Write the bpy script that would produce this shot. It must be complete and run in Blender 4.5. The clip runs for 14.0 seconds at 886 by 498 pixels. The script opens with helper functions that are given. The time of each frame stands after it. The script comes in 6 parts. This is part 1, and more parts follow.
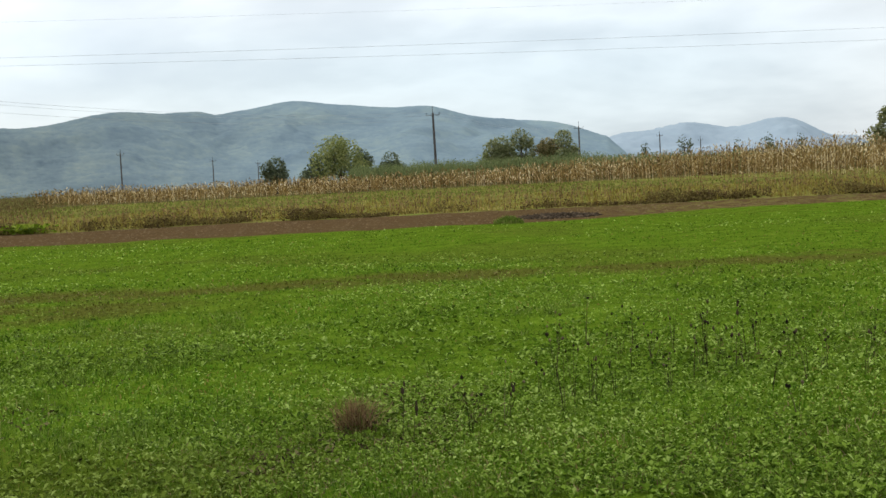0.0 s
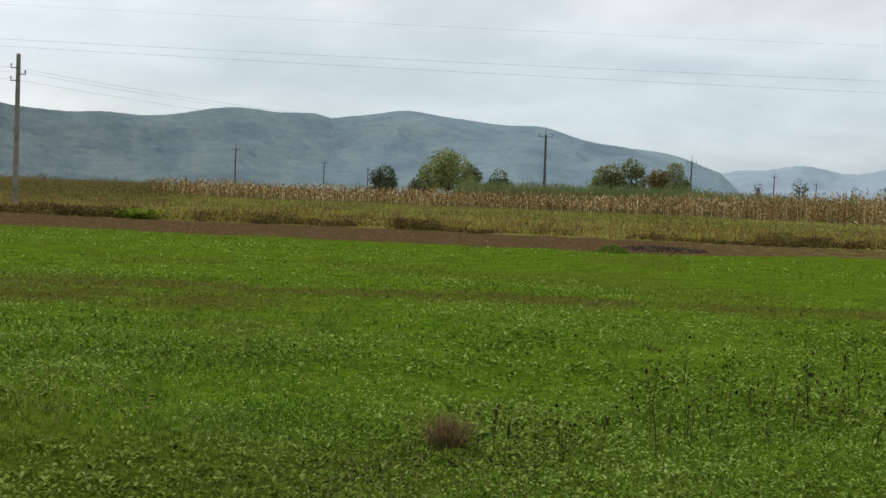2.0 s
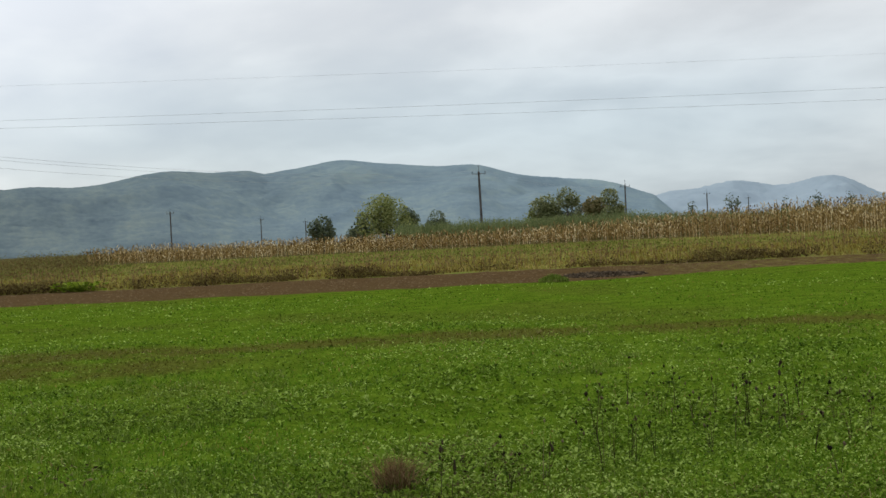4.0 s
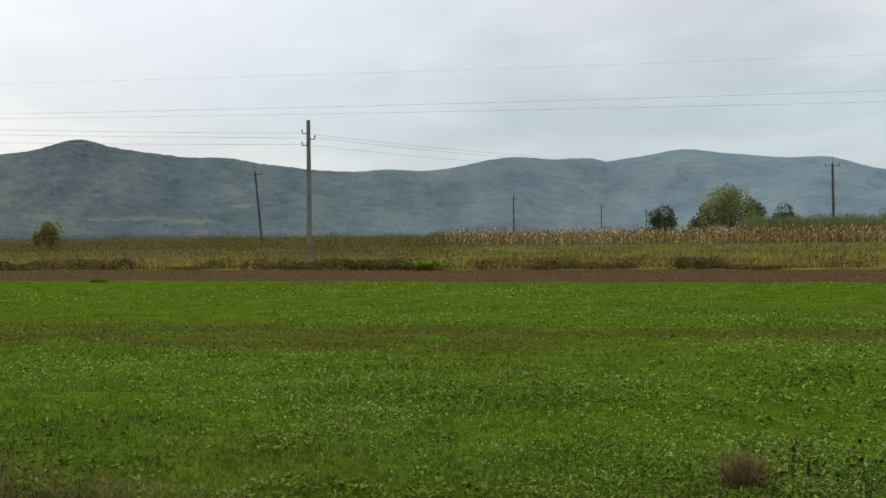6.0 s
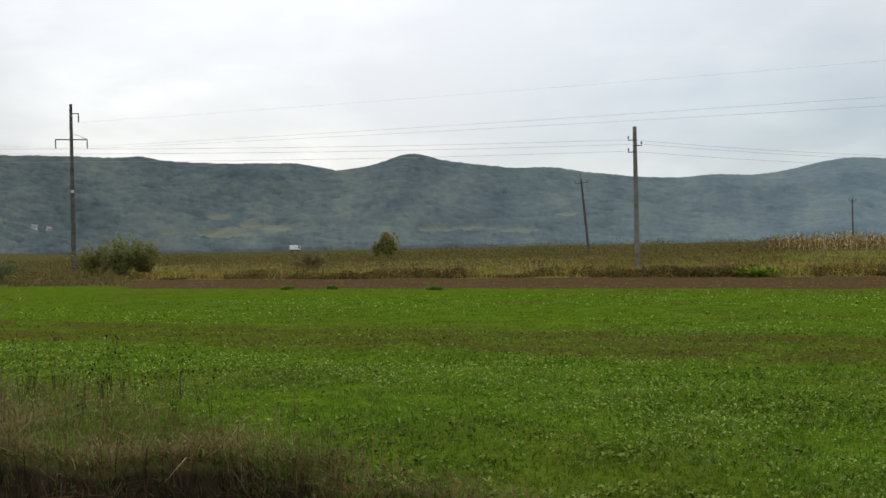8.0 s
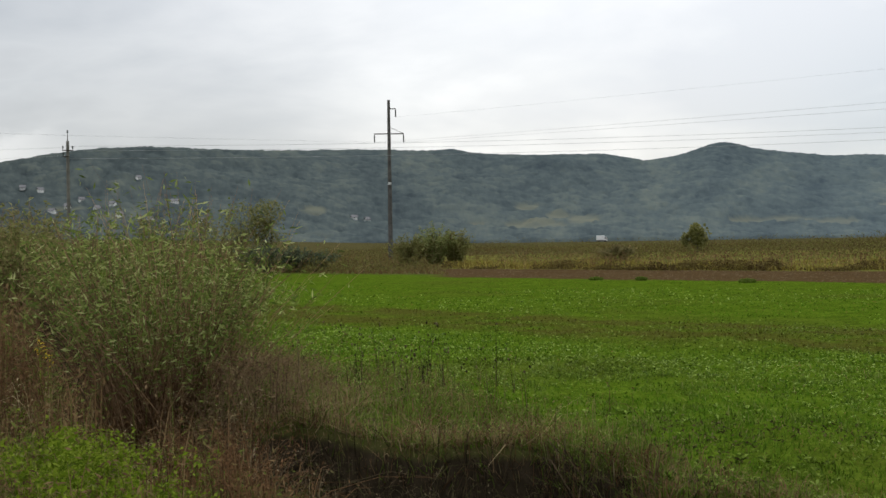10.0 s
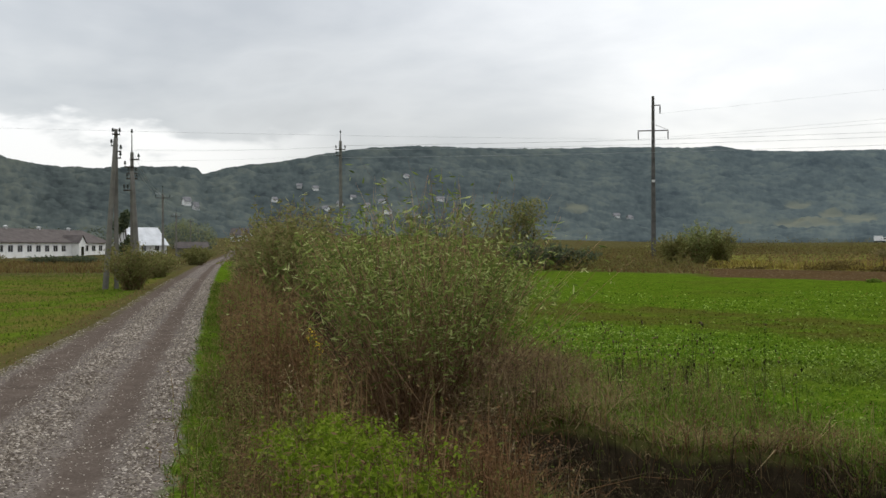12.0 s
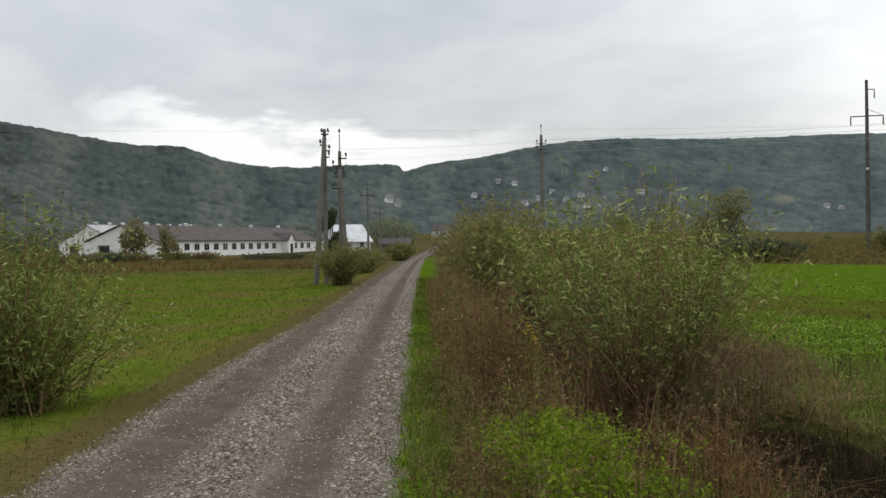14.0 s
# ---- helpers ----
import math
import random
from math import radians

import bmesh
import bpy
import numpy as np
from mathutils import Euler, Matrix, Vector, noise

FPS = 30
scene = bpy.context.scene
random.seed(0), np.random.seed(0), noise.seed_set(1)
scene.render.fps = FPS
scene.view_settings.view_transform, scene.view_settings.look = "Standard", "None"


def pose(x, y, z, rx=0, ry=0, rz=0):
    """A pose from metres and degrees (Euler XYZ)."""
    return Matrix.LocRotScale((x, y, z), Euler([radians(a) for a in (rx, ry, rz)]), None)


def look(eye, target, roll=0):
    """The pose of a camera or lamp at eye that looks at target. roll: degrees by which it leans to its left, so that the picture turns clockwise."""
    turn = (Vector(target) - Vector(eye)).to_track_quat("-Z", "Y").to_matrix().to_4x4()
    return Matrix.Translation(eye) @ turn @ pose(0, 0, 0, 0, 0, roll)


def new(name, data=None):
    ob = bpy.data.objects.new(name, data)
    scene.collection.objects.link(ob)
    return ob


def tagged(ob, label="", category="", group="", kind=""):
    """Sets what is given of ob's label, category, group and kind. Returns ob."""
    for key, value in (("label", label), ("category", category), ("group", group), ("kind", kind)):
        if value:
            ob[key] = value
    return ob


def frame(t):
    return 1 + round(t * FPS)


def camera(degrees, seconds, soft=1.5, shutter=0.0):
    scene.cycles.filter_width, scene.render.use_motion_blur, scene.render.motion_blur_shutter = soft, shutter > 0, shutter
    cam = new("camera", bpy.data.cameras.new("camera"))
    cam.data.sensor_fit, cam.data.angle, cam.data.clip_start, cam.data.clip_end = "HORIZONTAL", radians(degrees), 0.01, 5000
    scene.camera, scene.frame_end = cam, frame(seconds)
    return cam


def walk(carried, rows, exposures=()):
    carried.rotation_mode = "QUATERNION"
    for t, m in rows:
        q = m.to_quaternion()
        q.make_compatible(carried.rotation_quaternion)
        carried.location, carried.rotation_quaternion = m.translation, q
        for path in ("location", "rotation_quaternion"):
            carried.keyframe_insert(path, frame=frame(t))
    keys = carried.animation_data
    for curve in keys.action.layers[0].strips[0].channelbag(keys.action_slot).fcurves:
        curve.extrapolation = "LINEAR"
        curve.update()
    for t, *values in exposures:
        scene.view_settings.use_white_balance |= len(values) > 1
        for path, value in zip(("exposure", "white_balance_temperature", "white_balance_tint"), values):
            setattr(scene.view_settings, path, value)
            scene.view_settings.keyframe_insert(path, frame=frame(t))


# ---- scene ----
cam = camera(40.9, 14.0)
PATH = [
    (0, (0.177, 0.059, 1.821), (0.175, 10.042, 1.241), -2.78),
    (0.5, (0.163, 0.068, 1.826), (-0.028, 10.051, 1.275), -0.84),
    (1, (0.141, 0.063, 1.842), (-0.105, 10.048, 1.357), 1.12),
    (1.5, (0.137, 0.060, 1.846), (-0.074, 10.048, 1.420), 1.67),
    (2, (0.124, 0.053, 1.848), (-0.723, 10.007, 1.416), 2.41),
    (2.2, (0.154, 0.053, 1.843), (-0.595, 10.003, 1.193), 0.28),
    (4.3, (0.234, -0.023, 1.828), (-0.160, 9.969, 1.841), -2.93),
    (4.5, (0.223, -0.018, 1.832), (-0.339, 9.966, 1.873), -2.48),
    (5, (0.165, -0.002, 1.817), (-1.312, 9.888, 1.755), -1.61),
    (5.5, (0.132, 0.022, 1.813), (-2.153, 9.757, 1.785), -1.74),
    (6, (0.123, 0.024, 1.799), (-3.023, 9.516, 1.707), -0.54),
    (6.5, (0.083, 0.106, 1.777), (-4.024, 9.223, 1.621), -0.69),
    (7, (0.023, 0.128, 1.775), (-4.778, 8.900, 1.658), -0.76),
    (7.2, (0.007, 0.110, 1.779), (-4.977, 8.779, 1.804), -1.04),
    (9.3, (-0.062, -0.150, 1.819), (-7.097, 6.955, 1.668), -1.72),
    (9.5, (-0.078, -0.101, 1.826), (-7.404, 6.704, 1.928), -1.51),
    (10, (-0.101, -0.077, 1.804), (-7.605, 6.532, 1.782), -0.84),
    (10.5, (-0.141, -0.047, 1.806), (-7.965, 6.181, 1.861), -0.43),
    (11, (-0.178, -0.038, 1.791), (-8.583, 5.378, 1.919), 0.24),
    (11.5, (-0.232, 0.007, 1.774), (-9.051, 4.720, 1.695), -0.62),
    (12, (-0.211, -0.001, 1.769), (-8.974, 4.817, 1.752), -0.26),
    (12.5, (-0.244, -0.010, 1.765), (-9.204, 4.429, 1.846), -0.68),
    (13, (-0.278, -0.003, 1.761), (-9.475, 3.924, 1.695), -1.43),
    (13.5, (-0.321, -0.067, 1.769), (-9.684, 3.444, 1.655), -0.73),
    (14, (-0.323, -0.138, 1.765), (-9.766, 3.153, 1.718), -0.89),
]
EXPOSURES = [(0.0, 0.78), (0.5, 0.67), (1.0, 0.66), (1.5, 0.60), (2.0, 0.48), (4.5, 0.36), (5.0, 0.28), (7.0, 0.34), (9.5, 0.28), (11.0, 0.36), (14.0, 0.36)]
walk(cam, [(t, look(eye, target, roll)) for t, eye, target, roll in PATH], EXPOSURES)

# ---------------------------------------------------------------- world and sun
def link(nt, a, b):
    nt.links.new(a, b)


class Net:
    """Short writing for shader nodes."""

    def __init__(self, tree):
        self.t = tree

    def node(self, kind):
        return self.t.nodes.new(kind)

    def put(self, socket, value):
        if isinstance(value, bpy.types.NodeSocket):
            self.t.links.new(value, socket)
        elif isinstance(value, (tuple, list)) and len(value) == 3 and socket.type == "RGBA":
            socket.default_value = (*value, 1)
        else:
            socket.default_value = value

    def math(self, op, a, b=0.0, c=None, clamp=False):
        n = self.node("ShaderNodeMath")
        n.operation, n.use_clamp = op, clamp
        self.put(n.inputs[0], a)
        self.put(n.inputs[1], b)
        if c is not None:
            self.put(n.inputs[2], c)
        return n.outputs[0]

    def vmath(self, op, a, b=(0, 0, 0)):
        n = self.node("ShaderNodeVectorMath")
        n.operation = op
        self.put(n.inputs[0], a)
        self.put(n.inputs[1], b)
        return n.outputs["Value"] if op in ("DOT_PRODUCT", "LENGTH", "DISTANCE") else n.outputs[0]

    def noise(self, vec, scale, detail=4.0, rough=0.55, distort=0.0):
        n = self.node("ShaderNodeTexNoise")
        self.put(n.inputs["Vector"], vec)
        self.put(n.inputs["Scale"], scale)
        self.put(n.inputs["Detail"], detail)
        self.put(n.inputs["Roughness"], rough)
        self.put(n.inputs["Distortion"], distort)
        return n.outputs["Fac"]

    def voronoi(self, vec, scale, feature="F1", out="Distance"):
        n = self.node("ShaderNodeTexVoronoi")
        n.feature = feature
        self.put(n.inputs["Vector"], vec)
        self.put(n.inputs["Scale"], scale)
        return n.outputs[out]

    def ramp(self, fac, stops):
        n = self.node("ShaderNodeValToRGB")
        e = n.color_ramp.elements
        while len(e) < len(stops):
            e.new(0.5)
        for k, (at, colour) in enumerate(stops):
            e[k].position = at
            e[k].color = (*colour, 1) if len(colour) == 3 else colour
        self.put(n.inputs[0], fac)
        return n.outputs[0]

    def span(self, v, lo, hi, a=0.0, b=1.0):
        n = self.node("ShaderNodeMapRange")
        n.interpolation_type = "SMOOTHSTEP"
        for k, x in enumerate((v, lo, hi, a, b)):
            self.put(n.inputs[k], x)
        return n.outputs[0]

    def mix(self, fac, a, b, blend="MIX"):
        n = self.node("ShaderNodeMix")
        n.data_type, n.blend_type = "RGBA", blend
        self.put(n.inputs[0], fac)
        self.put(n.inputs[6], a)
        self.put(n.inputs[7], b)
        return n.outputs[2]

    def xyz(self, vec):
        n = self.node("ShaderNodeSeparateXYZ")
        self.put(n.inputs[0], vec)
        return n.outputs

    def vec(self, x, y, z):
        n = self.node("ShaderNodeCombineXYZ")
        for k, v in enumerate((x, y, z)):
            self.put(n.inputs[k], v)
        return n.outputs[0]


SUN_AZ, SUN_EL = 38.0, 30.0          # degrees to the left of +y, and up; behind the cloud
world = bpy.data.worlds.new("overcast_sky")
scene.world = world
world.use_nodes = True
w = Net(world.node_tree)
world.node_tree.nodes.clear()
way = w.node("ShaderNodeTexCoord").outputs["Generated"]
sx, sy, sz = w.xyz(way)
up = w.math("ADD", w.math("MAXIMUM", sz, 0.0), 0.22)
flat = w.vec(w.math("DIVIDE", sx, up), w.math("DIVIDE", sy, up), 0.0)
big = w.noise(w.vmath("ADD", flat, (3.7, 1.2, 0.0)), 0.42, 5.0, 0.55, 0.3)
fine = w.noise(w.vmath("ADD", flat, (7.3, 2.1, 0.0)), 1.5, 6.0, 0.55, 0.2)
cover = w.math("ADD", w.math("MULTIPLY", big, 0.7), w.math("MULTIPLY", fine, 0.3))
clouds = w.ramp(cover, [(0.38, (0.50, 0.53, 0.575)), (0.46, (0.60, 0.62, 0.645)), (0.53, (0.745, 0.755, 0.765)), (0.61, (0.60, 0.61, 0.625))])
nishita = w.node("ShaderNodeTexSky")
nishita.sky_type, nishita.sun_disc = "NISHITA", False
nishita.sun_elevation, nishita.sun_rotation = radians(SUN_EL), radians(-SUN_AZ)
thin = w.node("ShaderNodeVectorMath")
thin.operation = "SCALE"
w.put(thin.inputs[0], nishita.outputs[0])
thin.inputs["Scale"].default_value = 0.10
# an overcast sky is brighter overhead; a bright break lies low over the village
toward = w.span(w.vmath("DOT_PRODUCT", way, (-math.sin(radians(SUN_AZ)) * math.cos(radians(SUN_EL)), math.cos(radians(SUN_AZ)) * math.cos(radians(SUN_EL)), math.sin(radians(SUN_EL)))), 0.809, 0.978)
high = w.math("ADD", w.math("MULTIPLY_ADD", toward, 0.41, 0.71), w.math("MULTIPLY", w.math("MAXIMUM", sz, 0.0), 0.8))
clouds = w.mix(w.math("SUBTRACT", 1.0, toward), clouds, (0.98, 0.99, 0.995), "MULTIPLY")
gap_way = Vector((-math.sin(radians(78)), math.cos(radians(78)), math.sin(radians(5)))).normalized()
near_gap = w.span(w.vmath("DOT_PRODUCT", way, tuple(gap_way)), math.cos(radians(13)), math.cos(radians(2)))
low_gap = w.math("MULTIPLY", near_gap, w.math("SUBTRACT", 1.0, w.span(w.math("ADD", sz, w.math("MULTIPLY", w.math("SUBTRACT", fine, 0.5), 0.22)), 0.085, 0.105)))
bank_way = Vector((-math.sin(radians(66)), math.cos(radians(66)), math.tan(radians(13)))).normalized()
bank = w.span(w.vmath("DOT_PRODUCT", way, tuple(bank_way)), math.cos(radians(17)), math.cos(radians(5)))
clouds = w.mix(w.math("MULTIPLY", bank, 0.8), clouds, w.mix(1.0, clouds, (0.80, 0.81, 0.83), "MULTIPLY"))
dim_way = Vector((-math.sin(radians(4)), math.cos(radians(4)), math.tan(radians(4)))).normalized()
dim = w.span(w.vmath("DOT_PRODUCT", way, tuple(dim_way)), math.cos(radians(34)), math.cos(radians(6)))
dim = w.math("MULTIPLY", dim, w.math("SUBTRACT", 1.0, w.span(sz, 0.08, 0.20)))
clouds = w.mix(dim, clouds, w.mix(1.0, clouds, (0.80, 0.90, 0.965), "MULTIPLY"))
clouds = w.mix(low_gap, clouds, (1.0, 1.0, 1.0))
glow = w.node("ShaderNodeVectorMath")
glow.operation = "SCALE"
w.put(glow.inputs[0], clouds)
w.put(glow.inputs["Scale"], high)
sky_colour = w.mix(0.90, thin.outputs[0], glow.outputs[0])
background = w.node("ShaderNodeBackground")
w.put(background.inputs[0], sky_colour)
background.inputs[1].default_value = 1.0
link(world.node_tree, background.outputs[0], w.node("ShaderNodeOutputWorld").inputs[0])

sun = new("sun", bpy.data.lights.new("sun", "SUN"))
sun.data.energy, sun.data.angle, sun.data.color = 1.0, radians(25), (1.0, 0.97, 0.92)
sun_to = Vector((-math.sin(radians(SUN_AZ)) * math.cos(radians(SUN_EL)), math.cos(radians(SUN_AZ)) * math.cos(radians(SUN_EL)), math.sin(radians(SUN_EL))))
sun.matrix_world = look(sun_to * 100, (0, 0, 0))


# ---------------------------------------------------------------- materials
def material(name, colour, rough=0.85, bump=0.0, bump_scale=20.0, metal=0.0, through_light=0.0, spec=0.3):
    """colour: a function of (net, object coordinates) that gives a colour socket or a triple."""
    m = bpy.data.materials.new(name)
    m.use_nodes = True
    m.node_tree.nodes.clear()
    n = Net(m.node_tree)
    p = n.node("ShaderNodeTexCoord").outputs["Object"]
    c = colour(n, p) if callable(colour) else colour
    b = n.node("ShaderNodeBsdfPrincipled")
    n.put(b.inputs["Base Color"], c)
    n.put(b.inputs["Roughness"], rough)
    n.put(b.inputs["Metallic"], metal)
    n.put(b.inputs["Specular IOR Level"], spec)
    if bump:
        bn = n.node("ShaderNodeBump")
        bn.inputs["Strength"].default_value = bump
        bn.inputs["Distance"].default_value = 0.02
        n.put(bn.inputs["Height"], n.noise(p, bump_scale, 5.0, 0.6))
        n.put(b.inputs["Normal"], bn.outputs[0])
    out = b.outputs[0]
    if through_light:
        tr = n.node("ShaderNodeBsdfTranslucent")
        n.put(tr.inputs[0], c)
        mx = n.node("ShaderNodeMixShader")
        mx.inputs[0].default_value = through_light
        link(m.node_tree, out, mx.inputs[1])
        link(m.node_tree, tr.outputs[0], mx.inputs[2])
        out = mx.outputs[0]
    link(m.node_tree, out, n.node("ShaderNodeOutputMaterial").inputs[0])
    return m


def island(n):
    return n.node("ShaderNodeNewGeometry").outputs["Random Per Island"]


def leafy(name, stops, patch=0.25, patch_scale=0.35, rough=0.8, through_light=0.35, spec=0.03, worn=False):
    """Blades or leaves: each island its own tint, drifting over the ground in patches."""
    def colour(n, p):
        drift = n.math("MULTIPLY", n.math("SUBTRACT", n.noise(p, patch_scale, 3.0), 0.5), patch * 4)
        c = n.ramp(n.math("ADD", island(n), drift, clamp=True), stops)
        if worn:
            c = n.mix(worn_share(n, p), c, n.ramp(island(n), [(0.0, (0.055, 0.042, 0.010)), (0.6, (0.115, 0.095, 0.022)), (1.0, (0.120, 0.150, 0.015))]))
        return c
    return material(name, colour, rough, through_light=through_light, spec=spec)


E_DIR = (-0.9516, 0.3074)             # along the road, away from the camera
N_DIR = (0.3074, 0.9516)              # across it, towards the big field


def road_s(n, p):
    return n.vmath("DOT_PRODUCT", p, (*E_DIR, 0.0))


def road_n(n, p):
    """Distance across the road, with its slow bend taken out."""
    s = road_s(n, p)
    bend = n.math("MULTIPLY", n.math("MULTIPLY", s, s), 0.00007)
    return n.math("SUBTRACT", n.vmath("DOT_PRODUCT", p, (*N_DIR, 0.0)), bend)


def worn_share(n, p):
    """Where the turf is thin and brown: old furrow bands and patches."""
    x, y, z = n.xyz(p)
    wob = n.math("MULTIPLY", n.math("SUBTRACT", n.noise(p, 0.35, 4.0), 0.5), 2.4)
    line = n.math("ADD", n.math("ADD", y, n.math("MULTIPLY", x, -0.06)), wob)
    band = n.math("SUBTRACT", 1.0, n.span(n.math("ABSOLUTE", n.math("SUBTRACT", line, 22.3)), 0.5, 1.7))
    side = n.math("MULTIPLY", n.math("SUBTRACT", 1.0, n.span(n.math("ABSOLUTE", n.math("SUBTRACT", line, 19.6)), 0.6, 2.4)), n.span(x, -2.0, -6.0))
    band = n.math("MULTIPLY", n.math("MAXIMUM", band, side), n.span(n.noise(p, 0.7, 4.0), 0.30, 0.55))
    patch = n.math("MULTIPLY", n.span(n.noise(n.vmath("ADD", p, (40.0, 13.0, 0.0)), 0.13, 4.0), 0.50, 0.66), 0.36)
    return n.math("MULTIPLY", n.math("MAXIMUM", band, patch), 0.88)


def ground_colour(n, p):
    x, y, z = n.xyz(p)
    wob = n.math("MULTIPLY", n.math("SUBTRACT", n.noise(p, 0.35, 4.0), 0.5), 2.6)
    yy = n.math("ADD", y, wob)
    nn = road_n(n, p)
    mott = n.noise(p, 1.3, 6.0, 0.65)
    fine_mott = n.noise(p, 9.0, 5.0, 0.7)
    tiny_mott = n.noise(p, 38.0, 4.0, 0.75)
    grass = n.ramp(n.math("ADD", n.math("ADD", n.math("MULTIPLY", mott, 0.3), n.math("MULTIPLY", fine_mott, 0.35)), n.math("MULTIPLY", tiny_mott, 0.35)),
                   [(0.36, (0.018, 0.028, 0.004)), (0.46, (0.050, 0.084, 0.006)), (0.54, (0.086, 0.140, 0.010)), (0.64, (0.155, 0.215, 0.028))])
    worn = n.ramp(fine_mott, [(0.35, (0.042, 0.042, 0.008)), (0.65, (0.100, 0.098, 0.020))])
    grass = n.mix(worn_share(n, p), grass, worn)
    soil = n.ramp(n.math("ADD", n.math("MULTIPLY", mott, 0.45), n.math("MULTIPLY", fine_mott, 0.55)),
                  [(0.30, (0.040, 0.025, 0.011)), (0.55, (0.086, 0.055, 0.025)), (0.75, (0.135, 0.092, 0.047))])
    stubble = n.ramp(n.noise(p, 0.5, 5.0, 0.6), [(0.35, (0.090, 0.070, 0.022)), (0.55, (0.170, 0.165, 0.040)), (0.7, (0.120, 0.170, 0.026))])
    reed = n.ramp(n.noise(p, 0.3, 5.0, 0.6), [(0.35, (0.060, 0.050, 0.022)), (0.65, (0.100, 0.090, 0.035))])
    edge = n.math("SUBTRACT", yy, n.span(x, 3.0, 15.0, 0.0, 6.5))
    patch_soil = n.mix(n.math("MULTIPLY", n.span(x, 5.0, 12.0), n.span(mott, 0.46, 0.60, 0.0, 0.7)), soil, stubble)
    field = n.mix(n.span(edge, 46.0, 46.8), grass, patch_soil)
    field = n.mix(n.span(yy, 62.0, 63.0), field, stubble)
    field = n.mix(n.span(yy, 100.0, 103.0), field, reed)
    # the strip ends towards the willow scrub
    left_of = n.math("ADD", n.math("MULTIPLY", x, -1.0), n.math("MULTIPLY", y, -1.139))
    field = n.mix(n.span(n.math("ADD", left_of, wob), -1.0, 2.0), field, n.mix(n.span(yy, 46.0, 54.0), grass, reed))
    meadow = n.mix(n.span(n.noise(p, 0.22, 5.0), 0.44, 0.60, 0.15, 0.9), grass, n.ramp(fine_mott, [(0.35, (0.075, 0.062, 0.016)), (0.65, (0.150, 0.130, 0.035))]))
    meadow = n.mix(n.span(road_s(n, p), 70.0, 95.0), meadow, reed)
    gravel = n.ramp(n.math("ADD", n.math("MULTIPLY", n.voronoi(p, 30.0), 0.6), n.math("MULTIPLY", fine_mott, 0.5)),
                    [(0.25, (0.070, 0.057, 0.049)), (0.5, (0.140, 0.118, 0.102)), (0.8, (0.235, 0.205, 0.180))])
    packed = n.ramp(n.math("ADD", n.math("MULTIPLY", n.noise(p, 2.2, 5.0), 0.5), n.math("MULTIPLY", n.noise(p, 24.0, 4.0), 0.5)),
                    [(0.3, (0.068, 0.052, 0.043)), (0.52, (0.110, 0.087, 0.072)), (0.72, (0.162, 0.132, 0.109))])
    sway = n.math("ADD", nn, n.math("MULTIPLY", n.math("SUBTRACT", n.noise(p, 0.8, 3.0), 0.5), 0.35))
    rut_a = n.math("SUBTRACT", 1.0, n.span(n.math("ABSOLUTE", n.math("ADD", sway, 2.5)), 0.20, 0.46))
    rut_b = n.math("SUBTRACT", 1.0, n.span(n.math("ABSOLUTE", n.math("ADD", sway, 1.12)), 0.12, 0.32))
    gravel = n.mix(n.math("MAXIMUM", rut_a, rut_b), gravel, packed)
    nw = n.math("ADD", nn, n.math("MULTIPLY", n.math("SUBTRACT", n.noise(p, 1.7, 4.0), 0.5), 0.55))
    # the track narrows a little farther on
    nl = n.math("SUBTRACT", nw, n.span(road_s(n, p), 13.0, 32.0, 0.0, 0.34))
    on_road = n.math("MULTIPLY", n.span(nl, -3.20, -2.95), n.math("SUBTRACT", 1.0, n.span(nw, -0.50, -0.30)))
    verge = n.math("MULTIPLY", n.span(nl, -3.95, -3.55), n.math("SUBTRACT", 1.0, n.span(nl, -3.10, -2.90)))
    trodden = n.ramp(fine_mott, [(0.35, (0.058, 0.046, 0.018)), (0.55, (0.100, 0.076, 0.036)), (0.7, (0.075, 0.090, 0.018))])
    base = n.mix(n.span(nn, -3.4, -3.0), meadow, field)
    # bare soil below field level, its colour darkened for the hole's shade
    shaded_soil = n.ramp(fine_mott, [(0.3, (0.022, 0.017, 0.010)), (0.7, (0.055, 0.042, 0.026))])
    bank = n.math("MULTIPLY", n.span(nw, 0.3, 0.9), n.math("SUBTRACT", 1.0, n.span(nw, 4.7, 5.6)))
    base = n.mix(n.math("MULTIPLY", bank, 0.8), base, reed)
    base = n.mix(n.math("MULTIPLY", n.span(z, -0.04, -0.14), n.span(nn, 0.5, 1.0)), base, shaded_soil)
    base = n.mix(n.math("MULTIPLY", verge, 0.85), base, trodden)
    return n.mix(on_road, base, gravel)


def noisy(*stops, scale=3.0, detail=6.0):
    return lambda n, p: n.ramp(n.noise(p, scale, detail, 0.62), list(stops))


